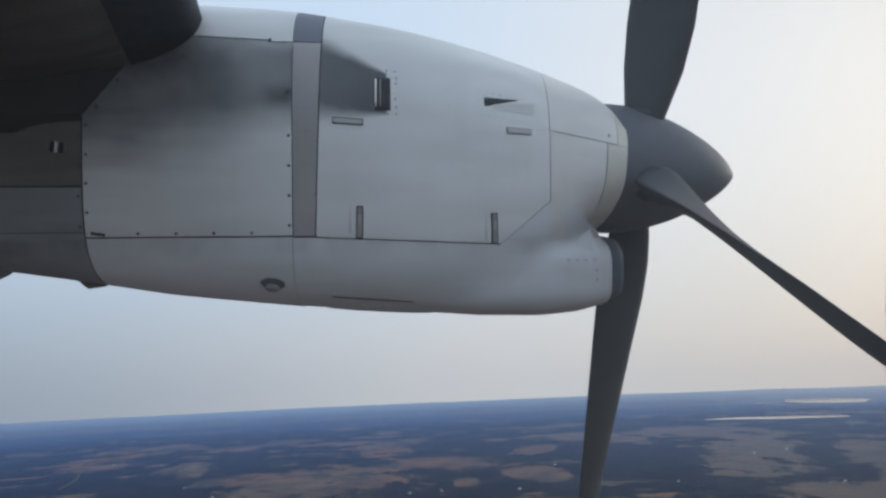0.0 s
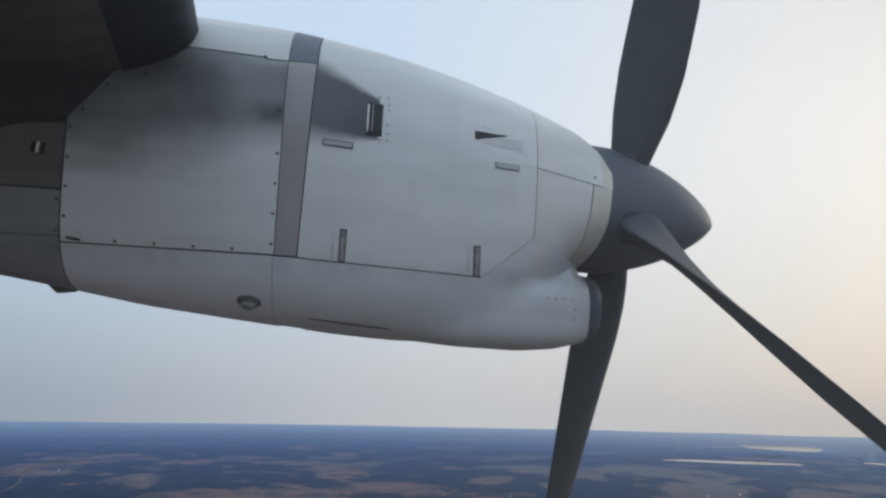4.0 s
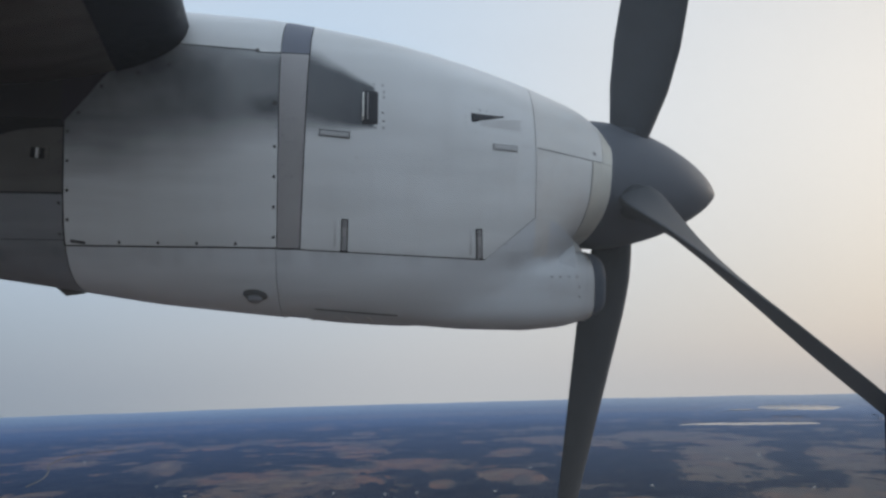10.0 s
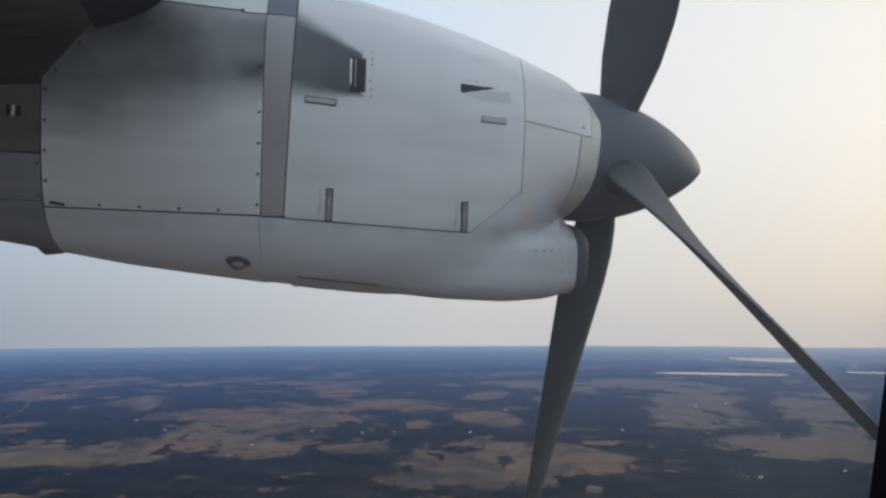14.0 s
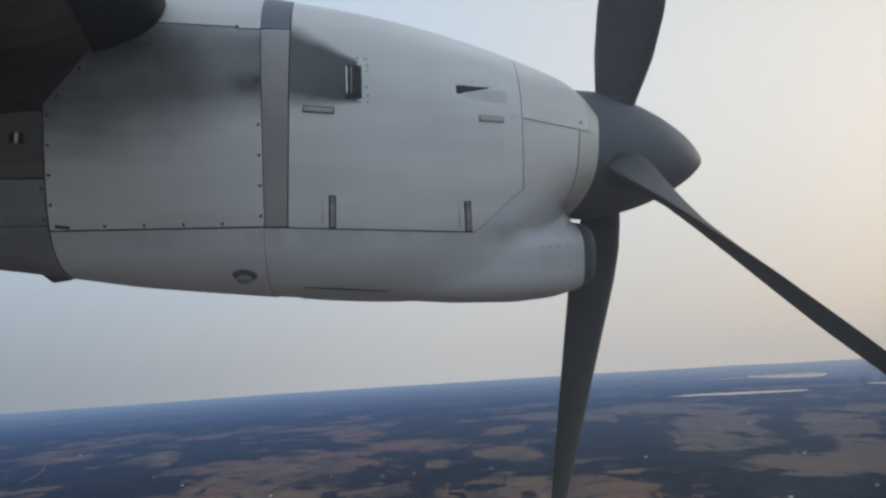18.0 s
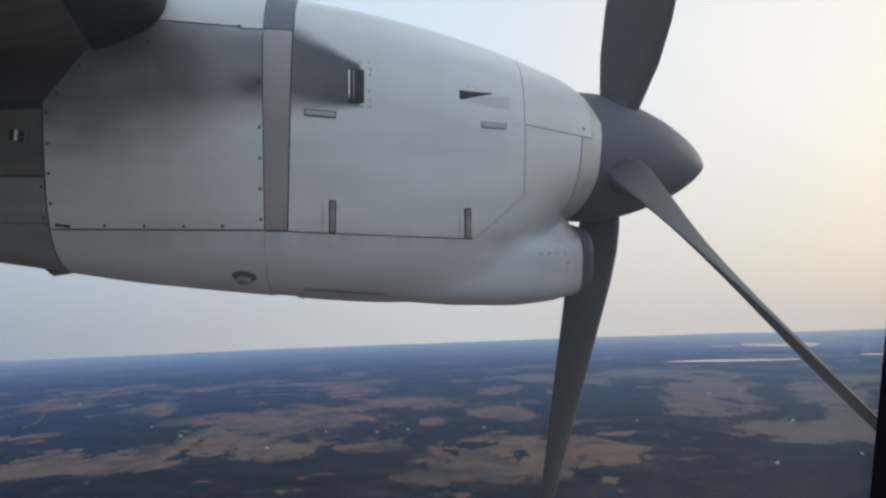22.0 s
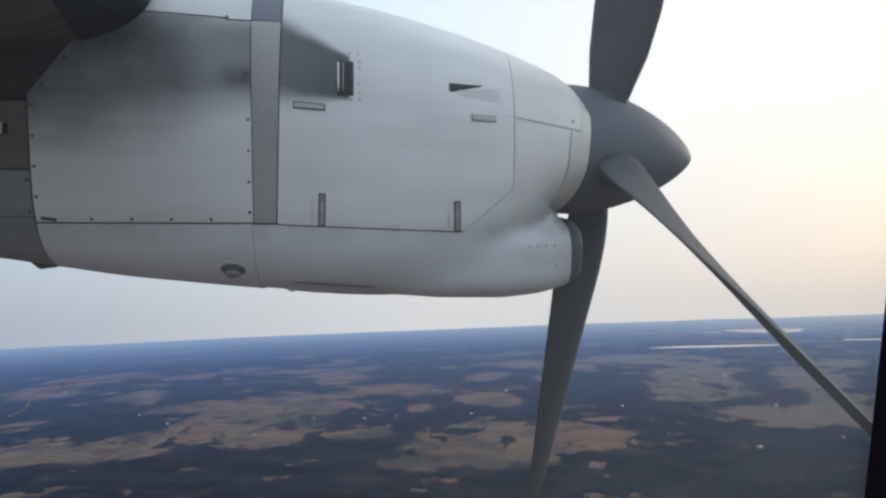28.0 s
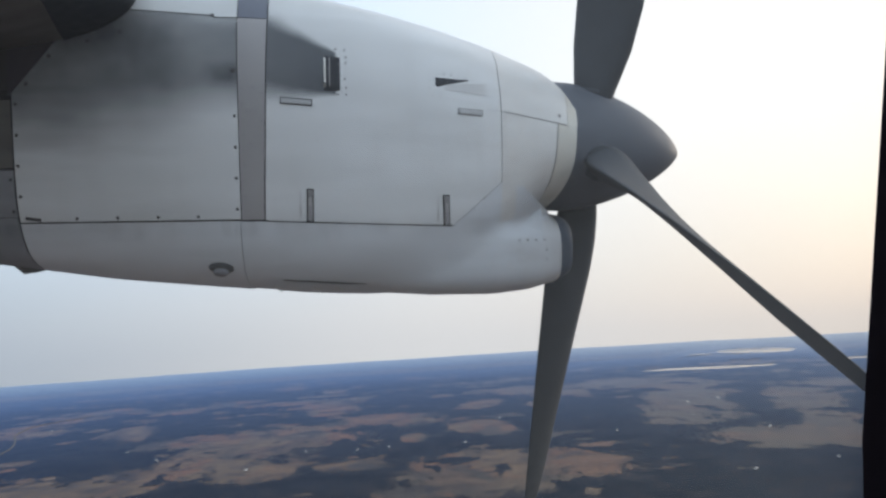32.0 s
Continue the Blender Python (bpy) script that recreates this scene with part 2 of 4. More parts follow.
M_SPIN = plain("spinner_dark_grey", (0.112, 0.125, 0.150), 0.60, 0.0, 14.0, 0.15, spec=0.3)
M_BLADE = plain("blade_black_grey", (0.078, 0.085, 0.097), 0.8, 0.0, 14.0, 0.2, spec=0.15)
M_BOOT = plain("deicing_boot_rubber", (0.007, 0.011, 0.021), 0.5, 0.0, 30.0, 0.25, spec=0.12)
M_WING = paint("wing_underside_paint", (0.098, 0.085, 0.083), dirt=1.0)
M_INLIP = plain("slate_rubber_lip", (0.085, 0.105, 0.14), 0.55, 0.0, 30.0, 0.15, spec=0.3)
# fairing brown made near black to carry the shade under the wing
M_FAIR = plain("shaded_brown_fairing", (0.036, 0.033, 0.036), 0.7, 0.0, 8.0, 0.4)
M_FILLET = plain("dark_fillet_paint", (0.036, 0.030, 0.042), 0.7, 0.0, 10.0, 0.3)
M_PLASTIC = plain("cabin_trim_plastic", (0.062, 0.043, 0.070), 0.6, 0.0, 80.0, 0.1)
M_SKIN = plain("fuselage_skin_paint", (0.6, 0.62, 0.64), 0.4, 0.0, 8.0, 0.1)


# ---- building blocks ----
def mesh(name, verts, faces, mat, smooth=True):
    me = bpy.data.meshes.new(name)
    me.from_pydata([tuple(v) for v in verts], [], faces)
    me.materials.append(mat)
    me.polygons.foreach_set("use_smooth", [smooth] * len(me.polygons))
    me.update()
    return me


def thing(name, base, label, category, kind="", group=""):
    """An empty at the base of a thing that belongs to the aircraft."""
    ob = new(name)
    ob.matrix_basis = AIR @ Matrix.Translation(base)
    ob.empty_display_size = 0.1
    return tagged(ob, label, category, group, kind)


def part(name, me, parent, label="", m=None):
    ob = new(name, me)
    ob.parent = parent
    if m is not None:
        ob.matrix_basis = m
    if label:
        tagged(ob, label)
    return ob


def grid(nu, nv, f, flip=False):
    """Vertices and quads of a (nu+1) x (nv+1) sheet; f gives the point at u, v in 0..1."""
    vs = [f(i / nu, j / nv) for j in range(nv + 1) for i in range(nu + 1)]
    fs = []
    for j in range(nv):
        for i in range(nu):
            a = j * (nu + 1) + i
            q = (a, a + 1, a + nu + 2, a + nu + 1)
            fs.append(q[::-1] if flip else q)
    return vs, fs


def box(sx, sy, sz, bevel=0.0, at=(0, 0, 0)):
    bm = bmesh.new()
    bmesh.ops.create_cube(bm, size=1.0)
    for v in bm.verts:
        v.co = Vector((v.co.x * sx + at[0], v.co.y * sy + at[1], v.co.z * sz + at[2]))
    if bevel:
        bmesh.ops.bevel(bm, geom=bm.edges[:], offset=bevel, segments=2, affect="EDGES", profile=0.5)
    return bm


def from_bm(name, bm, mat, smooth=False):
    me = bpy.data.meshes.new(name)
    bm.to_mesh(me)
    bm.free()
    me.materials.append(mat)
    me.polygons.foreach_set("use_smooth", [smooth] * len(me.polygons))
    return me


# ---- the engine nacelle: one smooth surface of revolution-like sections, cut into panels ----
AXY = 2.95
TOPX = [-2.6, -2.0, -1.4, -0.9, -0.48, -0.37, 0.07, 0.30, 0.52, 0.745, 0.79, 0.83]
TOPZ = [0.95, 0.97, 0.97, 0.947, 0.923, 0.909, 0.834, 0.783, 0.727, 0.636, 0.590, 0.535]
BOTX = [-2.6, -2.0, -1.5, -1.23, -0.93, -0.63, -0.31, 0.04, 0.32, 0.50, 0.66, 0.83]
BOTZ = [0.06, -0.01, -0.083, -0.122, -0.170, -0.201, -0.231, -0.252, -0.245, -0.17, -0.03, 0.085]
WIDX = [-2.6, -2.0, -1.2, -0.3, 0.0, 0.3, 0.52, 0.75, 0.83]
WIDW = [0.40, 0.45, 0.478, 0.487, 0.482, 0.455, 0.395, 0.318, 0.282]


def smooth_table(xs, ys):
    g = np.linspace(-2.8, 1.0, 381)
    y = np.interp(g, xs, ys)
    k = np.exp(-0.5 * (np.arange(-14, 15) / 5.0) ** 2)
    k /= k.sum()
    return g, np.convolve(np.pad(y, 14, mode="edge"), k, mode="valid")


T_TOP, T_BOT, T_WID = smooth_table(TOPX, TOPZ), smooth_table(BOTX, BOTZ), smooth_table(WIDX, WIDW)


def section(x):
    t, b, w = (float(np.interp(x, *T)) for T in (T_TOP, T_BOT, T_WID))
    return (t + b) / 2, (t - b) / 2, w, float(np.interp(x, [-2.6, -0.1, 0.25, 0.52, 0.8], [4.2, 4.0, 3.1, 2.4, 2.05]))


def surf(x, th, off=0.0):
    """A point of the nacelle's skin at station x, angle th (radians, 0 inboard, 90 degrees on top), in the thing's own axes."""
    zc, h, w, n = section(x)
    c, s = math.cos(th), math.sin(th)
    y = AXY - (w + off) * math.copysign(abs(c) ** (2 / n), c)
    z = zc + (h + off) * math.copysign(abs(s) ** (2 / n), s)
    k = min(1.0, max(0.0, (x - 0.55) / 0.25))
    back = 0.085 * (min(z, 0.52) - 0.36) - 1.3 * max(0.0, 0.28 - z) ** 2
    return Vector((x + back * k * k * (3 - 2 * k), y, z)) - NAC


def angle_at(x, z):
    zc, h, w, n = section(x)
    s = max(-1.0, min(1.0, (z - zc) / h))
    return math.asin(math.copysign(abs(s) ** (n / 2), s))


def skin_frame(x, th, off=0.0):
    """Pose on the skin: x along the airframe, z out of the skin."""
    p, e = surf(x, th, off), 1e-3
    dx = (surf(x + e, th, off) - surf(x - e, th, off)).normalized()
    dt = (surf(x, th + e, off) - surf(x, th - e, off)).normalized()
    nz = dx.cross(dt).normalized()
    if nz.dot(Vector((0, math.cos(th) * -1, math.sin(th)))) < 0:
        nz = -nz
    dy = nz.cross(dx).normalized()
    m = Matrix((dx, dy, nz)).transposed().to_4x4()
    m.translation = p
    return m


def at_z(x, z, off=0.0):
    return skin_frame(x, angle_at(x, z), off)


nacelle = thing("engine_nacelle", NAC, "white-grey turboprop engine nacelle, sooty and grimy, hung under the wing", "engine nacelle")


def skin_panel(name, x0, x1, lo, hi, mat, label="", nu=24, nv=24, off=0.006, gap=0.0024, parent=None, lean=(0.0, 0.0)):
    """A sheet of the skin with its own turned-down edge, whose ends may lean forward as they rise. lo and hi: heights z, functions of x, or angles in radians as ('a', value)."""
    def ang(x, e):
        if isinstance(e, tuple):
            return e[1]
        return angle_at(x, e(x) if callable(e) else e)

    x0, x1 = x0 + gap, x1 - gap

    def point(u, v, o):
        x = x0 + (x1 - x0) * u
        a, b = ang(x, lo), ang(x, hi)
        g = gap / 0.5
        a, b = a + (g if not isinstance(lo, tuple) else 0), b - (g if not isinstance(hi, tuple) else 0)
        p = surf(x, a + (b - a) * v, o)
        tilt = lean[0] + (lean[1] - lean[0]) * u
        return surf(x + tilt * (min(p.z + NAC.z, 0.75) - 0.39), a + (b - a) * v, o) if tilt else p

    vs, fs = grid(nu, nv, lambda u, v: point(u, v, off), True)
    rim = [(i / nu, 0) for i in range(nu)] + [(1, j / nv) for j in range(nv)] + [(1 - i / nu, 1) for i in range(nu)] + [(0, 1 - j / nv) for j in range(nv)]
    k = len(vs)
    for u, v in rim:
        vs.append(point(u, v, off))
        vs.append(point(u, v, -0.004))
    n = len(rim)
    for i in range(n):
        a, b = k + 2 * i, k + 2 * ((i + 1) % n)
        fs.append((a, b, b + 1, a + 1))
    return part(name, mesh(name, vs, fs, mat), parent or nacelle, label)


PI = math.pi
# inner shell that closes the gaps
vs, fs = grid(90, 64, lambda u, v: surf(-2.6 + 3.43 * u, -PI + 2 * PI * v, -0.003), True)
part("inner_shell", mesh("inner_shell", vs, fs, M_GAP), nacelle, "dark inner shell in the panel joints")

XA, XB0, XB1, XD, XL = -1.154, -0.422, -0.333, 0.508, 0.742
BAND_LEAN = 0.032


def low_edge(x):
    return 0.046 - 0.0416 * (x + 0.342) if x < 0.32 else min(0.178, 0.0185 + (x - 0.32) * 0.84)


def roof_edge(x):
    return 0.742 - 0.055 * (x + 0.51) if x < -0.505 else 0.735


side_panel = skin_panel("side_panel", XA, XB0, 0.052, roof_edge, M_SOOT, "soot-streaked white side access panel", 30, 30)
skin_panel("top_panel", XA, XB0, roof_edge, ("a", PI / 2 + 0.35), M_PAINT, "pale top skin panel", 24, 14)
band = skin_panel("joint_band", XB0 - 0.0022, XB1, 0.049, 0.737, M_BAND, "riveted bare grey joint band", 4, 30, lean=(0.0, BAND_LEAN))
skin_panel("band_cap", XB0 - 0.0022, XB1, 0.737, ("a", PI / 2 + 0.35), M_BANDTOP, "slate-blue painted band cap", 4, 14, lean=(0.0, BAND_LEAN))
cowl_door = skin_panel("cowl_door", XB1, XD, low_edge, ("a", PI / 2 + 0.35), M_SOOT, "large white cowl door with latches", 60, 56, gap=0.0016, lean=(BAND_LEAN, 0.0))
nose_top = skin_panel("nose_top_panel", XD, 0.786, lambda x: 0.434 - 0.145 * (x - XD), ("a", PI / 2 + 0.35), M_NOSE, "", 20, 26, gap=0.0012)
nose_low = skin_panel("nose_side_panel", XD, XL, -0.2, lambda x: 0.434 - 0.145 * (x - XD), M_NOSE, "", 16, 26, gap=0.0012)
skin_panel("nose_lip_cap", 0.786, 0.83, lambda x: 0.434 - 0.145 * (x - XD), ("a", PI / 2 + 0.35), M_LIP, "front edge of the nose, sunlit cream tint in its paint", 6, 26, gap=0.0004)
skin_panel("nose_lip_ring", XL, 0.83, -0.2, lambda x: 0.434 - 0.145 * (x - XD), M_LIP, "nose lip ring, sunlit cream tint in its paint", 8, 26)
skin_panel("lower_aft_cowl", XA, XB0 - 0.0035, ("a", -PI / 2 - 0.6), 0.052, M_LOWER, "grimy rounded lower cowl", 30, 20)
aft_mid = skin_panel("aft_panel", -2.1, XA, 0.229, 0.47, M_GREYED, "dull grimy aft panel, wing shade put into its colour", 16, 12)
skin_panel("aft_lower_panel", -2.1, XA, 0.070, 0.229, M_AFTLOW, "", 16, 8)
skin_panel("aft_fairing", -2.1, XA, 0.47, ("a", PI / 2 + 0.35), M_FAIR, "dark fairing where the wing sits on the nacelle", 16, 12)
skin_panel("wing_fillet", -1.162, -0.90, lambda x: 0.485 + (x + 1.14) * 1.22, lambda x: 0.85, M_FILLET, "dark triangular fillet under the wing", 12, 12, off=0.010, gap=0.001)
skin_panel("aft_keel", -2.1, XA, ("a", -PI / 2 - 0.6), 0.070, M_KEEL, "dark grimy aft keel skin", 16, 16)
skin_panel("outboard_cowl", -2.1, 0.83, ("a", PI / 2 + 0.36), ("a", 3 * PI / 2 - 0.61), M_PAINT, "", 60, 30)


def tail(u, v):
    p = surf(-2.1, -PI + 2 * PI * v, 0.004) + NAC
    k = max(0.0, 1 - u ** 1.7)
    return Vector((-2.1 - 1.5 * u, AXY + (p.y - AXY) * k, 0.62 + (p.z - 0.62) * k)) - NAC


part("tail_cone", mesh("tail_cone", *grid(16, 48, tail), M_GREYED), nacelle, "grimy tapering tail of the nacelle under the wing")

# chin intake below the spinner
CHX = [-0.35, 0.0, 0.25, 0.50, 0.66, 0.752, 0.806, 0.832]
CHB = [-0.20, -0.244, -0.262, -0.266, -0.252, -0.229, -0.201, -0.176]
CHT = [-0.05, 0.04, 0.08, 0.085, 0.068, 0.055, 0.046, 0.030]
CHW = [0.30, 0.36, 0.385, 0.365, 0.325, 0.290, 0.272, 0.252]


def chin(x, th, off=0.0):
    b, t, w = (float(np.interp(x, CHX, c)) for c in (CHB, CHT, CHW))
    c, s = math.cos(th), math.sin(th)
    n = 2.5 if s > 0 else 4.2
    return Vector((x, AXY - (w + off) * math.copysign(abs(c) ** (2 / n), c), (b + t) / 2 + ((t - b) / 2 + off) * math.copysign(abs(s) ** (2 / n), s))) - NAC


def chin_smooth(x, th, off=0.0):
    e = 0.03 if x < 0.74 else 0.012
    return (chin(x - e, th, off) + chin(x, th, off) * 2 + chin(x + e, th, off)) / 4


vs, fs = grid(30, 48, lambda u, v: chin_smooth(0.40 + 0.365 * u, -PI + 2 * PI * v, -0.002), True)
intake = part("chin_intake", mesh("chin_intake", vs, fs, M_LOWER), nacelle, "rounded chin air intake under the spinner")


def half_width(x, z):
    """Half breadth of the lower cowl at a height: the round body and the chin run into each other."""
    zc, h, w, n = section(x)
    s = abs(z - zc) / h
    a = w * (1 - s ** n) ** (1 / n) if s < 1 else -0.25 * (s - 1)
    b, t, cw = (float(np.interp(x, CHX, c)) for c in (CHB, CHT, CHW))
    s, n = abs(z - (b + t) / 2) / ((t - b) / 2), 2.5 if z > (b + t) / 2 else 4.2
    c = cw * (1 - s ** n) ** (1 / n) if s < 1 else -0.6 * (s - 1)
    k = 0.05
    q = max(0.0, k - abs(a - c)) / k
    return max(a, c) + q * q * k * 0.25


def cowl_top(x):
    if x < XD:
        return low_edge(x)
    return float(np.interp(x, [XD, 0.60, 0.68, 0.765], [0.178, 0.16, 0.10, 0.052]))


def lower_skin(side, off):
    def f(u, v):
        x = XB0 - 0.004 + (0.765 - XB0 + 0.004) * u
        zb = min(float(np.interp(x, *T_BOT)), float(np.interp(x, CHX, CHB)))
        zt = cowl_top(x) - 0.002
        z = zb + (zt - zb) * (1 - math.cos(v * PI / 2))
        e = 0.02
        w = (half_width(x - e, max(z, zb)) + 2 * half_width(x, z) + half_width(x + e, max(z, zb))) / 4
        w = max(0.0, w) if v > 0 else 0.0
        return Vector((x, AXY - side * (w + off * min(1, v * 6)), z - off * (1 - min(1, v * 6)))) - NAC
    return f


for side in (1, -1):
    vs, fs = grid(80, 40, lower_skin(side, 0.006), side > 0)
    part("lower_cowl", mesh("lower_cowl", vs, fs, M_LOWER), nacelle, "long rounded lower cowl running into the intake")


def lip_loop(u, v):
    th = -PI + 2 * PI * v
    a = u * PI
    if a < PI / 2:
        x = 0.768 + 0.050 * math.sin(a)
        return chin_smooth(x, th, 0.002)
    p = chin_smooth(0.818, th, 0.002)
    q = chin_smooth(0.772, th, -0.05)
    k = (a - PI / 2) / (PI / 2)
    return p.lerp(q, k)


vs, fs = grid(18, 48, lip_loop, True)
part("intake_lip", mesh("intake_lip", vs, fs, M_INLIP), intake, "slate-dark rubber de-icing lip of the intake")
vs, fs = grid(10, 40, lambda u, v: chin_smooth(0.772 - 0.4 * u, -PI + 2 * PI * v, -0.05), False)
part("intake_duct", mesh("intake_duct", vs, fs, M_HOLE), intake, "black inside of the intake duct")
vs, fs = grid(2, 48, lambda u, v: chin_smooth(0.752 + 0.008 * u, -PI + 2 * PI * v, 0.004), True)
part("lip_seam", mesh("lip_seam", vs, fs, M_BRIGHT), intake, "bright metal seam behind the lip")


# dark sealant in the long joints
def seam(x0, x1, edge, width, parent, off=0.0068):
    vs, fs = grid(40, 1, lambda u, v: at_z(x0 + (x1 - x0) * u, edge(x0 + (x1 - x0) * u) + width * (v - 0.5), off).translation, True)
    return part("seal_strip", mesh("seal_strip", vs, fs, M_GAP), parent, "dark sealant line")


def upright_seam(x, z0, z1, width, parent, off=0.0068, lean=0.0):
    vs, fs = grid(1, 40, lambda u, v: at_z(x + width * (u - 0.5) + lean * (min(z0 + (z1 - z0) * v, 0.75) - 0.39), z0 + (z1 - z0) * v, off).translation, True)
    return part("seal_strip", mesh("seal_strip", vs, fs, M_GAP), parent, "dark sealant line")


seam(XA + 0.004, XB0, lambda x: 0.0515, 0.0048, side_panel)
seam(XB0, XB1, lambda x: 0.0485, 0.0040, band)
seam(XB1 - 0.01, 0.316, lambda x: low_edge(x) + 0.001, 0.0042, cowl_door)
seam(-0.80, XB0, roof_edge, 0.0040, side_panel)
upright_seam(XB1, 0.046, 0.80, 0.0042, band, 0.0068, BAND_LEAN)
upright_seam(XA, 0.05, 0.47, 0.0045, side_panel)
upright_seam(XB0 - 0.0015, 0.055, 0.72, 0.0026, side_panel)
seam(XD + 0.004, 0.784, lambda x: 0.434 - 0.145 * (x - XD), 0.0030, nose_low)
upright_seam(XL, 0.16, 0.398, 0.0022, nose_low)

# vents, scoops, slots, latches, screws
def flush_box(name, x, z, sx, sz, depth, mat, parent, label="", tilt=0.0, lift=0.006, bevel=0.0):
    """A plate of size sx by sz set on the skin."""
    me = from_bm(name, box(sx, sz, depth, bevel), mat)
    return part(name, me, parent, label, at_z(x, z, lift) @ pose(0, 0, 0, 0, 0, tilt))


def frame_plate(name, x, z, sx, sz, parent, label, tilt=0.0, mat_in=None, joint=None):
    """A slim sunk plate with a dark joint all round."""
    p = flush_box(name, x, z, sx + 0.008, sz + 0.008, 0.004, joint or M_GAP, parent, label, tilt, 0.006)
    inner = from_bm("plate", box(sx, sz, 0.004, 0.001), mat_in or M_LATCH)
    part("plate", inner, p, "", pose(0, 0, 0.0035))
    return p


latch_a = frame_plate("latch", -0.1885, 0.099, 0.017, 0.107, cowl_door, "slim grey flush latch", 4)
latch_b = frame_plate("latch", 0.293, 0.075, 0.017, 0.104, cowl_door, "slim grey flush latch", -7)
for ob in (latch_a, latch_b):
    part("catch", from_bm("catch", box(0.013, 0.03, 0.004, 0.001), M_BAND), ob, "", pose(0, 0.012, 0.006))
for x, z, tilt in ((-0.222, 0.104, 4), (0.262, 0.082, -7)):
    flush_box("worn_patch", x, z, 0.009, 0.092, 0.0016, M_MARK, cowl_door, "faint old sealant mark beside a latch", tilt, 0.0060)
frame_plate("slot_plate", -0.2285, 0.4515, 0.101, 0.016, cowl_door, "narrow flush hinge plate", 3.4, M_RAMP, M_SCREW)
frame_plate("slot_plate", 0.387, 0.4245, 0.091, 0.016, cowl_door, "narrow flush hinge plate", 9.0, M_RAMP, M_LATCH)

# side vent that opens aft: its shaded mouth drawn as a raised dark plate
def conform(x0, x1, z0, z1, off, slope=0.0):
    """A thin raised plate that follows the skin, with its rim turned down."""
    def f(u, v):
        rim = -off if u in (0, 1) or v in (0, 1) else 0.0
        uu = min(max(u, 0.02), 0.98)
        return at_z(x0 + (x1 - x0) * uu, z0 + (z1 + slope * (1 - uu) - z0) * v, off + 0.006 + rim).translation
    return grid(8, 12, f, True)


vent = part("side_vent", mesh("side_vent", *conform(-0.134, -0.076, 0.488, 0.605, 0.006, 0.004), M_VENT), cowl_door, "black side exhaust vent with a bright rear edge")
part("vane", mesh("vane", *conform(-0.1325, -0.1255, 0.497, 0.602, 0.012), M_BRIGHT), vent, "bright worn vent edge")
part("vane", mesh("vane", *conform(-0.1155, -0.1105, 0.497, 0.602, 0.010), M_LATCH), vent, "grey vent vane")


# small wedge scoop: a dark plate for its shaded rear mouth, fading forward
def wedge(x0, x1, z0, z1, depth):
    def f(u, v):
        lo, hi = z0 + (z1 - 0.012 - z0) * u, z1 - 0.010 * u
        rim = 0.0 if 0 < v < 1 and u > 0 else -0.006
        return at_z(x0 + (x1 - x0) * u, lo + (hi - lo) * v, depth + rim).translation
    return grid(10, 4, f, True)


scoop = part("wedge_scoop", mesh("wedge_scoop", *wedge(0.253, 0.384, 0.503, 0.551, 0.0095), M_VENT, False), cowl_door, "small dark wedge-shaped air scoop")

# shading of the sunk ramp, laid on as a greyer plate
ramp = grid(8, 4, lambda u, v: at_z(0.290 + 0.158 * u, 0.500 - 0.012 * u + (0.020 + 0.024 * u) * v, 0.0068 + 0.002 * u).translation, True)
part("scoop_ramp", mesh("scoop_ramp", *ramp, M_MARK), scoop, "scoop ramp plate, recess shading put into its grey")

bm = bmesh.new()
bmesh.ops.create_cone(bm, cap_ends=True, segments=8, radius1=1.0, radius2=0.55, depth=0.5)
DOME = from_bm("screw", bm, M_SCREW)
bm = bmesh.new()
bmesh.ops.create_cone(bm, cap_ends=True, segments=8, radius1=1.0, radius2=0.7, depth=0.5)
RIVET = from_bm("rivet", bm, plain("grey_rivet", (0.20, 0.20, 0.21), 0.5, 0.2, 60.0))
PAINTED = RIVET.copy()
PAINTED.materials[0] = plain("painted_rivet", (0.50, 0.50, 0.51), 0.5, 0.0, 60.0)


def stud(me, x, z, r, parent):
    return part(me.name, me, parent, "", at_z(x, z, 0.0065) @ Matrix.Diagonal((r, r, r * 0.7, 1)))


for i in range(4):
    stud(DOME, XA + 0.013, 0.139 + 0.1005 * i, 0.0068, side_panel)
    stud(DOME, XB0 - 0.014, 0.089 + 0.1045 * i, 0.0068, side_panel)
stud(DOME, XB0 - 0.015, 0.555, 0.011, side_panel)
for i in range(4):
    stud(DOME, -0.967 + 0.133 * i, 0.0645, 0.0068, side_panel)
for i in range(4):
    stud(DOME, XA - 0.014, 0.09 + 0.105 * i, 0.0065, aft_mid)
for x, z in ((-0.505, 0.744), (-0.804, 0.680), (-0.908, 0.648)):
    stud(DOME, x, z, 0.008, side_panel)
for x in (-1.105, -1.03, -0.955):
    stud(DOME, x, 0.485 + (x + 1.14) * 1.22 - 0.022, 0.0085, side_panel)
for i in range(13):
    stud(RIVET, XB0 + 0.014, 0.08 + 0.052 * i, 0.0032, band)
for i in range(7):
    stud(RIVET, XB1 - 0.012, 0.10 + 0.095 * i, 0.0030, band)
for x, z in ((-0.395, 0.30), (-0.385, 0.31), (-0.375, 0.30), (-0.395, 0.42), (-0.38, 0.42), (-0.366, 0.42), (-0.39, 0.50), (-0.372, 0.50)):
    stud(RIVET, x, z, 0.0032, band)
for x, z in ((-0.092, 0.632), (-0.062, 0.630), (-0.057, 0.605), (-0.057, 0.585), (-0.085, 0.476), (-0.057, 0.476), (-0.057, 0.50), (-0.06, 0.53)):
    stud(RIVET, x, z, 0.0042, cowl_door)
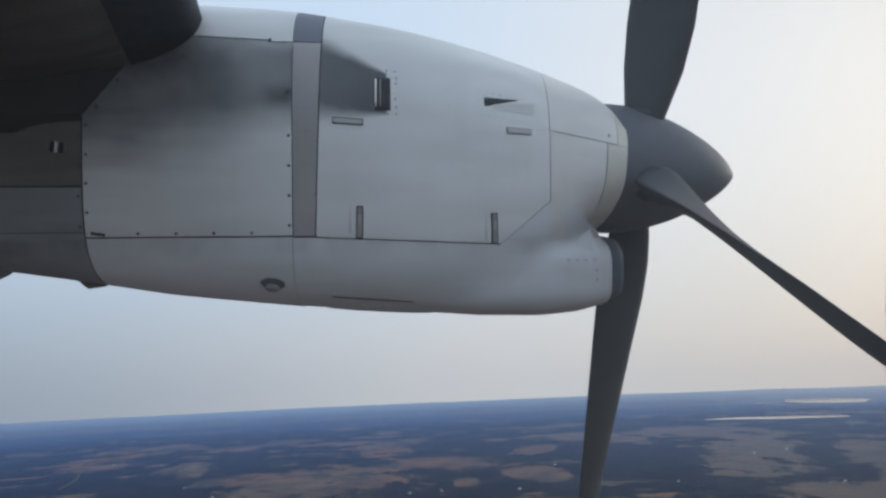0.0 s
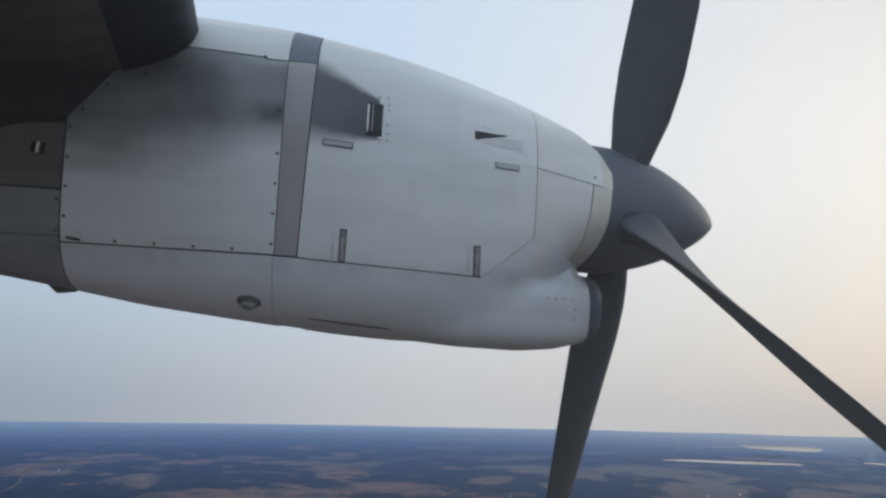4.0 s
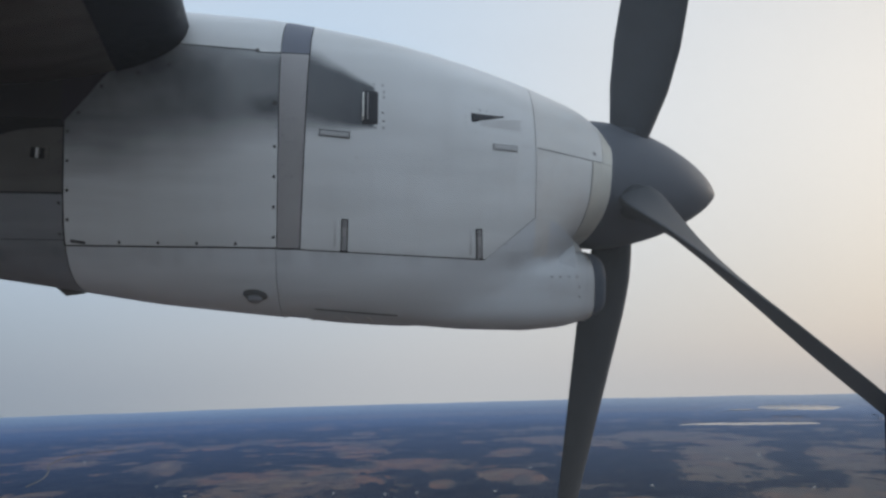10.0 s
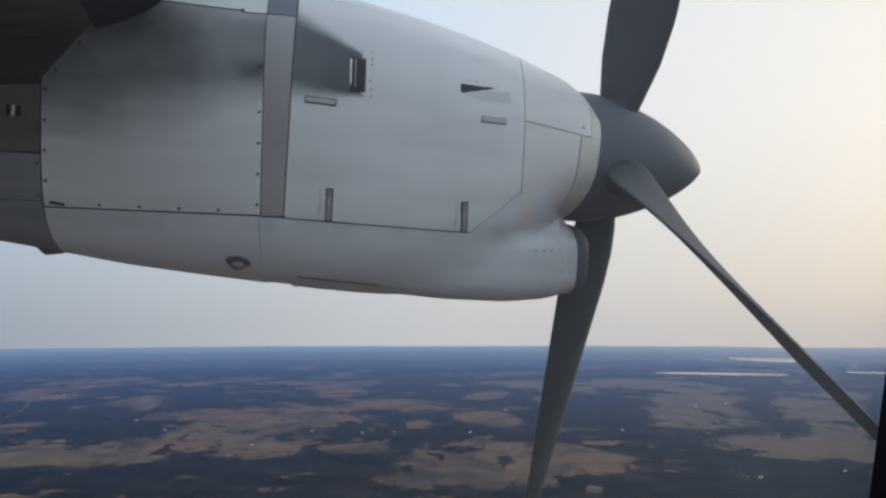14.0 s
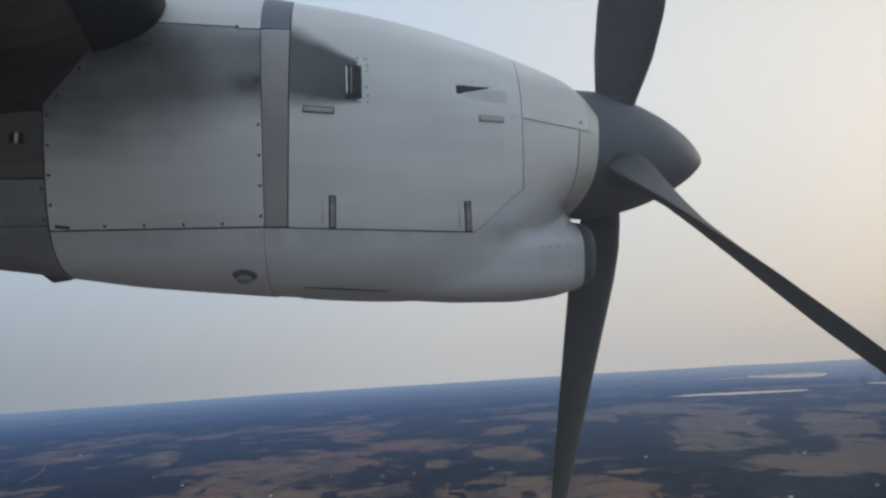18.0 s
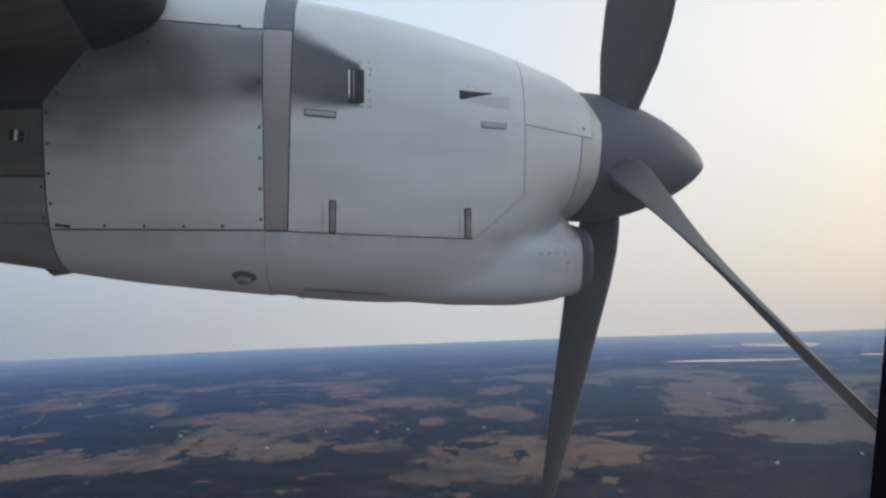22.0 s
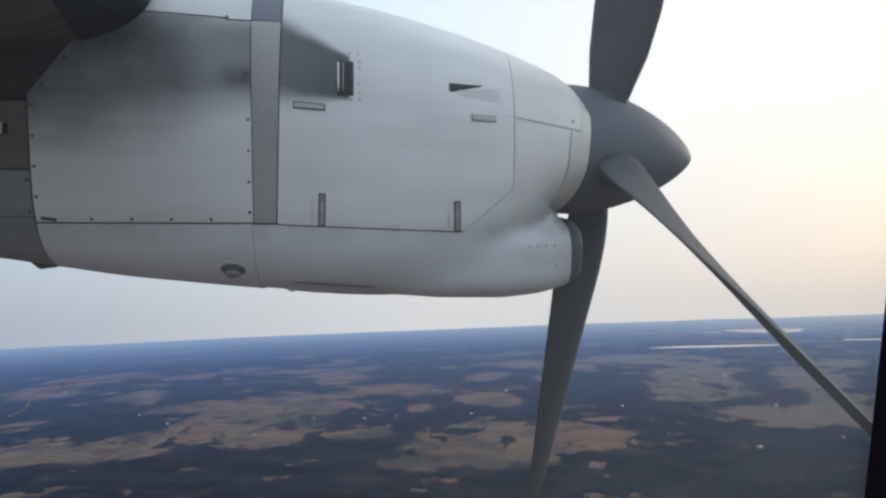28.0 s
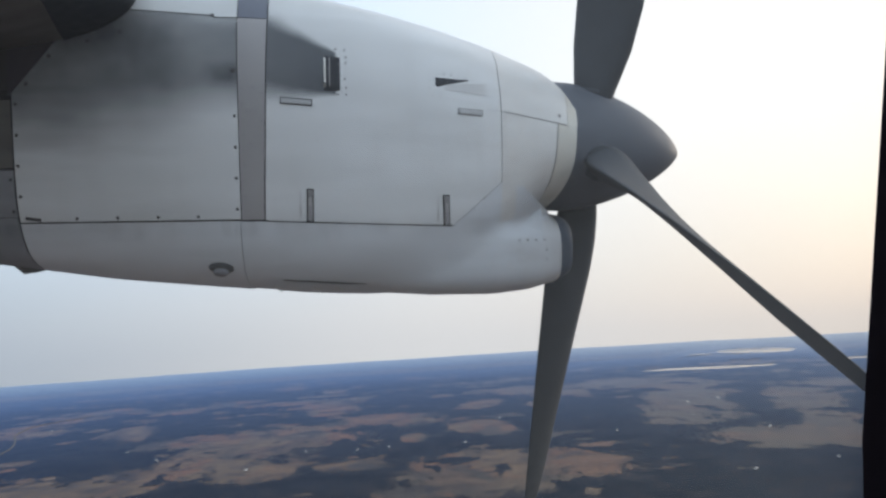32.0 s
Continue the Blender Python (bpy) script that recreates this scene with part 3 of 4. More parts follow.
for x, z in ((0.130, 0.572), (0.130, 0.512), (-0.15, 0.37), (-0.16, 0.32)):
    stud(PAINTED, x, z, 0.0045, cowl_door)
for i in range(7):
    stud(RIVET if i in (2, 3) else PAINTED, 0.238 + 0.027 * i, 0.566 - 0.003 * i, 0.0036, cowl_door)
    stud(PAINTED, 0.248 + 0.027 * i, 0.478 - 0.003 * i, 0.0036, cowl_door)
for x, z in ((0.455, 0.533), (0.457, 0.508), (0.455, 0.478), (0.238, 0.533), (0.238, 0.508), (0.46, 0.436), (0.475, 0.436), (0.49, 0.436)):
    stud(PAINTED, x, z, 0.0038, cowl_door)
for i in range(7):
    stud(PAINTED, XD + 0.014, 0.20 + 0.036 * i, 0.003, nose_low)
    stud(PAINTED, XD + 0.014, 0.47 + 0.036 * i, 0.003, nose_top)
stud(DOME, 0.749, 0.430, 0.007, nose_top)


def cowl_point(x, z, off=0.0):
    w = (half_width(x - 0.02, z) + 2 * half_width(x, z) + half_width(x + 0.02, z)) / 4
    return Vector((x, AXY - w - off, z)) - NAC


def chin_stud(x, z, r, me=RIVET):
    """A rivet on the inboard face of the chin intake."""
    e = 2e-3
    dx = (cowl_point(x + e, z) - cowl_point(x - e, z)).normalized()
    dz = (cowl_point(x, z + e) - cowl_point(x, z - e)).normalized()
    nz = dx.cross(dz)
    if nz.y > 0:
        nz = -nz
    nz.normalize()
    m = Matrix((dx, nz.cross(dx), nz)).transposed().to_4x4()
    m.translation = cowl_point(x, z, 0.0065)
    return part(me.name, me, intake, "", m @ Matrix.Diagonal((r, r, r * 0.7, 1)))


for x in (0.585, 0.62, 0.655, 0.69):
    chin_stud(x, -0.045, 0.0046)
for z in (-0.085, -0.122):
    chin_stud(0.583, z, 0.0044, PAINTED)
    chin_stud(0.700, z, 0.0048)
for i in range(9):
    chin_stud(0.732, 0.02 - 0.024 * i, 0.0028, PAINTED)
# a highlight among the chin rivets, put in as a bright metal block
GLINT = from_bm("painted_glint", box(1.4, 1.4, 0.8, 0.2), M_BRIGHT)
chin_stud(0.652, -0.064, 0.0042, GLINT)
for x, z in ((0.40, 0.075), (0.44, 0.115), (0.475, 0.15), (0.53, 0.10), (0.53, 0.06)):
    chin_stud(x, z, 0.0035)
# small pale fairing where the nose lip meets the chin
def notch(u, v):
    rise = (0.055 + 0.062 * u ** 1.5) * math.sin(PI * min(1.0, 1.6 * v) / 2) ** 0.6 if u < 1 else 0.0
    return Vector((0.588 + 0.105 * min(u, 0.96) / 0.96, 2.635 + 0.17 * v + 0.02 * u, -0.013 + rise)) - NAC


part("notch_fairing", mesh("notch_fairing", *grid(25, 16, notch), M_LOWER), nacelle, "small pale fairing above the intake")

# drain outlet with a collar on the lower cowl
hole = at_z(-0.509, -0.117, 0.006)
bm = bmesh.new()
bmesh.ops.create_cone(bm, cap_ends=True, segments=24, radius1=0.036, radius2=0.030, depth=0.010)
outlet = part("drain_outlet", from_bm("drain_outlet", bm, plain("dark_grey_collar", (0.11, 0.115, 0.12), 0.7, 0.0, 30.0), True), nacelle, "round dark drain outlet with a pipe stub", hole @ Matrix.Diagonal((1.35, 0.8, 1, 1)))
bm = bmesh.new()
bmesh.ops.create_cone(bm, cap_ends=True, segments=20, radius1=0.021, radius2=0.018, depth=0.026)
part("pipe_stub", from_bm("pipe_stub", bm, M_AFTLOW, True), outlet, "pale grey pipe stub", pose(0.0, -0.012, 0.006))

# keel fairing with bright bars for sky glimpsed in its notches, and a small strake under the cowl
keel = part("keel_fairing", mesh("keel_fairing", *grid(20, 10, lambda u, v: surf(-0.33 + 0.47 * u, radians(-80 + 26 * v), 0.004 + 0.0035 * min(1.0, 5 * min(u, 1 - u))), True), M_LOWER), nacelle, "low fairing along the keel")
seam(-0.30, 0.13, lambda x: -0.166 - 0.078 * (x + 0.303), 0.0036, keel)
for x in (-0.322, -0.182, -0.100):
    part("louvre", from_bm("louvre", box(0.007, 0.055, 0.005, 0.0015), M_BRIGHT), keel, "bright bar put in for sky behind a keel notch", at_z(x, -0.205, 0.009) @ pose(0, 0, 0, 0, 0, 24))
mast = [(-1.345, 2.74, -0.075), (-1.150, 2.74, -0.100), (-1.150, 2.78, -0.100), (-1.345, 2.78, -0.075), (-1.268, 2.752, -0.146), (-1.205, 2.752, -0.137), (-1.205, 2.768, -0.137), (-1.268, 2.768, -0.146)]
mast = [Vector(p) - NAC for p in mast]
part("drain_mast", mesh("drain_mast", mast, [(0, 1, 5, 4), (1, 2, 6, 5), (2, 3, 7, 6), (3, 0, 4, 7), (4, 5, 6, 7), (0, 3, 2, 1)], M_GREYED, False), nacelle, "small grey drain mast under the aft keel")

# rounded bulge under the aft keel
bulge = grid(20, 28, lambda u, v: Vector((-1.83 - 0.32 * math.cos(PI * u), 2.72 + 0.26 * math.sin(PI * u) * math.cos(2 * PI * v), 0.15 * math.sin(PI * u) * math.sin(2 * PI * v))) - NAC)
part("keel_bulge", mesh("keel_bulge", *bulge, M_KEEL), nacelle, "rounded grimy bulge under the aft keel")
flush_box("corner_tab", -1.108, 0.064, 0.050, 0.011, 0.003, M_SCREW, side_panel, "dark worn tab at the panel's corner")

# small louvred outlet on the aft panel
grille = flush_box("outlet_grille", -1.243, 0.365, 0.085, 0.045, 0.006, M_GREYED, aft_mid, "small louvred outlet")
for dx in (-0.012, 0.02):
    part("louvre", from_bm("louvre", box(0.014, 0.036, 0.01, 0.002), M_HOLE), grille, "", pose(dx, 0, 0.002))
part("louvre_lip", from_bm("louvre_lip", box(0.008, 0.036, 0.014, 0.002), M_PAINT), grille, "", pose(0.004, 0, 0.004))

# ---- the propeller ----
PROP = AIR @ Matrix.Translation((0.80, AXY, 0.338)) @ pose(0, 0, 0, 0, 3.1, 0)
prop = new("propeller")
prop.matrix_basis = PROP
prop.empty_display_size = 0.1
tagged(prop, "dark grey four-bladed propeller with a pointed spinner, at rest", "propeller")


def spin_r(s):
    return 0.274 * max(0.0, 1 - s ** 1.62) ** 0.71


SPL = 0.545
vs, fs = grid(40, 56, lambda u, v: Vector((0.03 + SPL * (1 - (1 - u) ** 1.6), spin_r(1 - (1 - u) ** 1.6) * math.cos(2 * PI * v), spin_r(1 - (1 - u) ** 1.6) * math.sin(2 * PI * v))))
part("spinner", mesh("spinner", vs, fs, M_SPIN), prop, "smooth dark grey pointed spinner")
vs, fs = grid(6, 56, lambda u, v: Vector((0.03 - 0.15 * min(1, u * 1.5), (0.274 - 0.25 * max(0, u * 3 - 2)) * math.cos(2 * PI * v), (0.274 - 0.25 * max(0, u * 3 - 2)) * math.sin(2 * PI * v))), True)
part("backplate", mesh("backplate", vs, fs, M_SPIN), prop, "dark spinner backplate")
BR = [0.20, 0.30, 0.42, 0.60, 0.85, 1.15, 1.50, 1.80, 1.93, 1.965]
BC = [0.15, 0.19, 0.235, 0.265, 0.265, 0.245, 0.21, 0.16, 0.10, 0.03]
BT = [0.12, 0.11, 0.075, 0.045, 0.032, 0.024, 0.018, 0.013, 0.010, 0.006]
BB = [80, 76, 71, 65, 58, 53, 48, 46, 44, 44]


def blade_point(u, v):
    r = 0.20 + 1.765 * u
    c, t, b = (float(np.interp(r, BR, q)) for q in (BC, BT, BB))
    a, b = 2 * PI * v, radians(b)
    p = (0.5 * math.cos(a) + 0.1) * c
    q = 0.5 * t * math.sin(a) * (1.15 + 0.55 * math.cos(a)) + 0.03 * c * math.sin(a) ** 2
    return Vector((0.14 + p * math.sin(b) + q * math.cos(b), -p * math.cos(b) + q * math.sin(b), r))


BLADE = mesh("blade", *grid(40, 20, blade_point), M_BLADE)
bm = bmesh.new()
bmesh.ops.create_cone(bm, cap_ends=True, segments=24, radius1=0.078, radius2=0.070, depth=0.03)
CUFF = from_bm("blade_cuff", bm, M_BLADE, True)
for i in range(4):
    turn = pose(0, 0, 0, 90 * i + 18, 0, 0)
    b = part("blade", BLADE, prop, "", turn)
    part("blade_cuff", CUFF, b, "dark collar at the blade root", pose(0.14, 0, 0.252))

# ---- the wing over the nacelle ----
WING = Vector((-0.758, 0.42, 0.83))
wing = thing("wing", WING, "dark grimy high wing with a black rubber leading edge", "aircraft wing")
CH = 2.45


def foil(s, off=0.0):
    """Section of the wing; s from -1 (trailing edge, below) over 0 (leading edge) to 1 (above)."""
    x = abs(s) ** 2
    t = 5 * 0.18 * (0.2969 * math.sqrt(x) - 0.126 * x - 0.3516 * x * x + 0.2843 * x ** 3 - 0.1036 * x ** 4)
    return -x * CH + (off if abs(s) < 0.02 else 0), math.copysign(t * CH + off, s) - 0.05 * x * CH * 0.4


def wing_sheet(s0, s1, y0, y1, off):
    def f(u, v):
        y = y0 + (y1 - y0) * v
        x, z = foil((s0 + (s1 - s0) * u) * (1.0 if off == 0 else min(1.0, 0.74 + 0.13 * max(0.0, y))), off)
        return Vector((x + off * 1.5 - 0.215 * (y - 2.08), y, z))
    return f


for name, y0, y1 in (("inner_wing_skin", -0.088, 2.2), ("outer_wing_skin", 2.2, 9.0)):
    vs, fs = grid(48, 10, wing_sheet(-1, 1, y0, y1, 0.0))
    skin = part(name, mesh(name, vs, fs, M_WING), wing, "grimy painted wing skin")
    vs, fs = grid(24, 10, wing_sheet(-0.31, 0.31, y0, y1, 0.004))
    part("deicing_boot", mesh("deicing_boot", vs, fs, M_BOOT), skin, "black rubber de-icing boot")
for x0, x1, y0, y1 in ((-0.9, -0.3, 0.1, 0.9), (-0.9, -0.3, 0.93, 1.75), (-1.7, -0.95, 0.1, 0.9), (-1.7, -0.95, 0.93, 1.75)):
    def low(u, v):
        x = x0 + (x1 - x0) * u
        y = y0 + (y1 - y0) * v
        return Vector((x - 0.215 * (y - 2.08), y, foil(-math.sqrt(-x / CH), 0.0)[1] - 0.003))
    vs, fs = grid(12, 4, low, True)
    part("access_panel", mesh("access_panel", vs, fs, M_WING), wing, "")

# ---- cabin wall with the window, and the dark cabin round the camera ----
WALL = Vector((0.0, 0.30, 0.0))


def window_outline(grow, n=128):
    """Rounded window opening; the forward side leans a little."""
    out = []
    for i in range(n):
        a = 2 * PI * i / n
        c, s = math.cos(a), math.sin(a)
        e = 2 / 5.5
        x = math.copysign(abs(c) ** e, c)
        z = 0.06 + ((0.34 if s > 0 else 0.28) + grow) * math.copysign(abs(s) ** e, s)
        lean = float(np.interp(z, [-0.25, -0.08, -0.04, 0.0, 0.03, 0.06, 0.11, 0.2, 0.45], [0.2292, 0.2290, 0.2262, 0.2260, 0.2275, 0.2298, 0.2330, 0.2350, 0.2370]))
        out.append(((lean + grow) * x if x > 0 else (0.215 + grow) * x, z))
    return out


def wall_ring(y_at, outer, grow, mat, name, label, parent):
    """A wall sheet from the window opening out to a rectangle."""
    inner = window_outline(grow)
    vs, fs, n = [], [], len(inner)
    for x, z in inner:
        k = 1.0 / max(abs(x) / outer[0], abs(z) / outer[1], 1e-6)
        vs += [Vector((x, y_at, z)) - WALL, Vector((x * k, y_at, z * k)) - WALL]
    for i in range(n):
        a, b = 2 * i, 2 * ((i + 1) % n)
        fs.append((a, a + 1, b + 1, b))
    return part(name, mesh(name, vs, fs, mat, False), parent, label)


wall = thing("wall_cabin", WALL, "dark plastic cabin wall with a rounded window opening", "wall", "structure")
wall_ring(0.30, (1.6, 1.0), 0.0, M_PLASTIC, "outer_lining", "", wall)
wall_ring(0.21, (1.6, 1.0), 0.05, M_PLASTIC, "inner_lining", "dark plastic cabin lining", wall)
a, b = window_outline(0.0), window_outline(0.05)
vs, fs = [], []
for (x0, z0), (x1, z1) in zip(a, b):
    vs += [Vector((x0, 0.30, z0)) - WALL, Vector((x1, 0.21, z1)) - WALL]
for i in range(128):
    p, q = 2 * i, 2 * ((i + 1) % 128)
    fs.append((p, q, q + 1, p + 1))
part("window_reveal", mesh("window_reveal", vs, fs, M_PLASTIC), wall, "dark sloping window reveal")
wall_ring(0.335, (1.6, 1.0), 0.03, M_SKIN, "fuselage_skin", "white painted fuselage skin", wall)

m_glass, n = material("window_pane")
dust = n.add("ShaderNodeBsdfTranslucent", ins={"Color": rgb(0.86, 0.95, 1.0)}).outputs[0]
across = n.add("ShaderNodeSeparateXYZ", ins={0: obco(n)}).outputs[0]
# dust veil, thickened forward to put in the glare on the sun's side
veil = n.m("MULTIPLY", n.lerp(n.noise(obco(n), 9.0, 3.0), 0.3, 0.7, 0.85, 1.15), n.lerp(across, -0.18, 0.18, 0.008, 0.024))
clear = n.add("ShaderNodeMixShader", ins={0: veil, 1: n.add("ShaderNodeBsdfTransparent").outputs[0], 2: dust}).outputs[0]
fres = n.add("ShaderNodeFresnel", ins={"IOR": 1.45}).outputs[0]
mixs = n.add("ShaderNodeMixShader", ins={0: n.m("MULTIPLY", fres, 0.6), 1: clear, 2: n.add("ShaderNodeBsdfGlossy", ins={"Roughness": 0.05}).outputs[0]})
n.add("ShaderNodeOutputMaterial", ins={"Surface": mixs.outputs[0]})
win = thing("window_1", WALL, "clear rounded cabin window pane", "window", "structure")
pane_vs = [Vector((x, 0.318, z)) - WALL for x, z in window_outline(0.02)] + [Vector((x, 0.326, z)) - WALL for x, z in window_outline(0.02)]
pane_fs = [tuple(range(128)), tuple(range(255, 127, -1))] + [(i, (i + 1) % 128, 128 + (i + 1) % 128, 128 + i) for i in range(128)]
pane = part("pane", mesh("pane", pane_vs, pane_fs, m_glass, False), win, "slightly dusty acrylic pane, sun glare graded into its veil")
pane.visible_shadow = False

for name, sx, sy, sz, at in (("ceiling_cabin", 3.2, 2.4, 0.05, (0, -0.99, 1.0)), ("floor_cabin", 3.2, 2.4, 0.05, (0, -0.99, -1.0)), ("wall_far", 3.2, 0.05, 2.0, (0, -2.15, 0)),
                             ("wall_ahead", 0.05, 2.4, 2.0, (1.6, -0.99, 0)), ("wall_behind", 0.05, 2.4, 2.0, (-1.6, -0.99, 0))):
    ob = new(name, from_bm(name, box(sx, sy, sz), M_PLASTIC))
    ob.matrix_basis = AIR @ Matrix.Translation(at)
    tagged(ob, "plain dark cabin lining panel", name.split("_")[0], "", "structure")


# fuselage shell round the cabin, so that the wing has a body to grow from
def hull(u, v):
    a = radians(32 + 296 * v)
    c, q = math.cos(a), math.sin(a)
    e = 2 / 3.0
    return Vector((-3.6 + 6.4 * u, min(0.332, -0.95 + 1.36 * math.copysign(abs(c) ** e, c)), 1.32 * math.copysign(abs(q) ** e, q))) - WALL


fuselage = thing("fuselage", WALL, "white painted aircraft fuselage shell round the cabin", "fuselage", "structure")
part("hull_skin", mesh("hull_skin", *grid(24, 60, hull), M_SKIN), fuselage, "")
for x0, x1 in ((-3.6, -1.6), (1.6, 2.8)):
    vs, fs = grid(8, 12, lambda u, v: Vector((x0 + (x1 - x0) * u, 0.333, -1.15 + 2.3 * v)) - WALL, True)
    part("side_skin", mesh("side_skin", vs, fs, M_SKIN), fuselage, "")

# ---- the land below ----
H = 160.0
# fields: middle, half breadth across the line of sight, half depth along it
FIELDS_WEST = [(-625, 1297, 35, 26), (-945, 2077, 46, 53), (-445, 984, 67, 59), (-786, 1860, 82, 83), (-374, 1001, 66, 64), (-875, 2472, 75, 87), (-542, 1712, 47, 131), (-316, 1025, 66, 76), (-576, 2238, 56, 54), (-273, 1126, 52, 102), (-345, 1427, 66, 66), (-228, 1250, 88, 107), (-458, 2518, 83, 67), (-171, 1022, 38, 71)]
FIELDS_MIDDLE = [(-182, 1411, 99, 113), (-207, 2309, 104, 68), (-92, 1107, 27, 19), (-104, 2030, 58, 168), (-22, 1005, 37, 31), (-45, 2305, 56, 67), (5, 1576, 97, 101), (78, 1254, 21, 40), (63, 798, 43, 42), (282, 1809, 48, 68), (214, 1351, 45, 105), (369, 2239, 46, 65), (188, 921, 85, 76), (404, 1689, 20, 54)]
FIELDS_EAST = [(160, 872, 98, 83), (47, 790, 35, 33), (336, 1008, 26, 26), (804, 2153, 117, 160), (765, 1648, 67, 330), (566, 1211, 40, 82), (580, 961, 70, 88), (912, 1405, 58, 190), (1170, 1679, 43, 130), (722, 1046, 31, 96), (556, 1984, 67, 90), (473, 2167, 85, 110)]
LAKES = [(1970, 3412, 165, 345), (1330, 2610, 200, 70), (1950, 2600, 95, 45), (1640, 3330, 50, 40)]


def value_noise(x, y, seed=0):
    """Smooth lattice noise on arrays, 0..1."""
    xi, yi = np.floor(x).astype(np.int64), np.floor(y).astype(np.int64)
    xf, yf = x - xi, y - yi
    u, v = xf * xf * (3 - 2 * xf), yf * yf * (3 - 2 * yf)

    def h(a, b):
        q = (a * 374761393 + b * 668265263 + seed * 1274126177) & 0x7FFFFFFF
        q = ((q ^ (q >> 13)) * 1103515245) & 0x7FFFFFFF
        return ((q ^ (q >> 16)) & 0xFFFF) / 65535.0

    return (h(xi, yi) * (1 - u) + h(xi + 1, yi) * u) * (1 - v) + (h(xi, yi + 1) * (1 - u) + h(xi + 1, yi + 1) * u) * v


def fbm(x, y, seed=0, octaves=4):
    s, a, t = 0.0, 0.5, 0.0
    for k in range(octaves):
        s, t = s + a * value_noise(x * 2 ** k, y * 2 ** k, seed + k), t + a
        a *= 0.5
    return s / t


def relief(x, y):
    """Height of the ground: level, with low hills that close the view."""
    r = np.hypot(x, y)
    k = np.clip((r - 4380) / 480, 0, 1)
    a = np.degrees(np.arctan2(x, y))
    w = np.clip((a - 23) / 3, 0, 1) * np.clip((36 - a) / 3, 0, 1) * np.clip((r - 3150) / 300, 0, 1)
    return -H + 24 * w * w * (3 - 2 * w) * (1 - k) + 66 * k * k * (3 - 2 * k) + 9 * k * (fbm(x / 420, y / 420, 5) - 0.5)


def blob(x, y, cx, cy, ht, hr, seed, rag=1.0):
    """How far inside an irregular patch, whose axes lie across and along the line of sight: above 0 is inside."""
    d = math.hypot(cx, cy)
    ux, uy = cx / d, cy / d
    a, b = ((x - cx) * uy - (y - cy) * ux) / ht, ((x - cx) * ux + (y - cy) * uy) / hr
    wob = 0.95 * rag * (fbm(x / (ht * 0.7 + 12) + seed, y / (hr * 0.7 + 18) - seed, seed, 6) - 0.5)
    lean = 0.5 * (((seed * 37) % 11) / 11 - 0.5)
    q = 2.0 + (seed % 3)
    return 1.05 - (np.abs(a + lean * b + 0.25 * wob) ** q + np.abs(b) ** q) ** (1 / q) + 1.3 * wob


def open_land(x, y):
    """0 where forest stands, up to 1 on open fields."""
    f = np.full(x.shape, -1.0)
    for i, (cx, cy, ht, hr) in enumerate(FIELDS_WEST + FIELDS_MIDDLE + FIELDS_EAST):
        f = np.maximum(f, blob(x, y, cx, cy, ht * 1.1, hr * 1.1, i + 3, 0.95))
    r, az = np.hypot(x, y), np.arctan2(x, y)
    # copses and tree rows standing in the fields
    f = f - 1.3 * np.clip((fbm(x / 42 + 11, y / 70 + 5, 71, 5) - 0.62) * 7, 0, 1)
    # scattered clearings
    g = fbm(az * 20 + 7, np.log(r) * 22.0, 21, 5)
    f = np.maximum(f, (g - 0.77 + 0.085 * np.clip((r - 1300) / 700, 0, 1)) * 7)
    g2 = fbm(x / 210 + 3, y / 170, 33, 5)
    f = np.maximum(f, (g2 - 0.80) * 6)
    f = f - 0.5 * np.clip((r - 3000) / 1300, 0, 1)
    # frayed edges: bays, spits and stray stands at several scales
    ragged = 1.2 * (fbm(x / 60, y / 100, 90, 4) - 0.5) + 0.7 * (fbm(x / 14, y / 34, 93, 4) - 0.5)
    return np.where(r > 4200, -1.0, f + ragged * np.clip(1.3 - np.abs(f), 0, 1))


def lake_mask(x, y):
    f = np.full(x.shape, -1.0)
    for i, (cx, cy, lt, hr) in enumerate(LAKES):
        f = np.maximum(f, blob(x, y, cx, cy, lt, hr, 60 + i, 0.55))
    return f


def polar_sheet(az0, az1, na, r0, r1, nr):
    az = np.linspace(az0, az1, na + 1)
    r = np.exp(np.linspace(math.log(r0), math.log(r1), nr + 1))
    A, R = np.meshgrid(az, r)
    return R * np.sin(A), R * np.cos(A)


def sheet_mesh(name, X, Y, Z, keep=None):
    nr, na = X.shape
    idx = np.arange(nr * na).reshape(nr, na)
    q = np.stack([idx[:-1, :-1], idx[:-1, 1:], idx[1:, 1:], idx[1:, :-1]], -1).reshape(-1, 4)[:, ::-1]
    if keep is not None:
        q = q[keep[:-1, :-1].reshape(-1) & keep[1:, 1:].reshape(-1) & keep[:-1, 1:].reshape(-1) & keep[1:, :-1].reshape(-1)]
        used = np.unique(q)
        remap = np.full(nr * na, -1)
        remap[used] = np.arange(len(used))
        q = remap[q]
        co = np.stack([X, Y, Z], -1).reshape(-1, 3)[used]
    else:
        used = None
        co = np.stack([X, Y, Z], -1).reshape(-1, 3)
    me = bpy.data.meshes.new(name)
    me.vertices.add(len(co))
    me.vertices.foreach_set("co", co.astype(np.float32).ravel())
    me.loops.add(q.size)
    me.loops.foreach_set("vertex_index", q.astype(np.int32).ravel())
    me.polygons.add(len(q))
    me.polygons.foreach_set("loop_start", np.arange(0, q.size, 4, dtype=np.int32))
    me.update(calc_edges=True)
    me.validate()
    return me, used


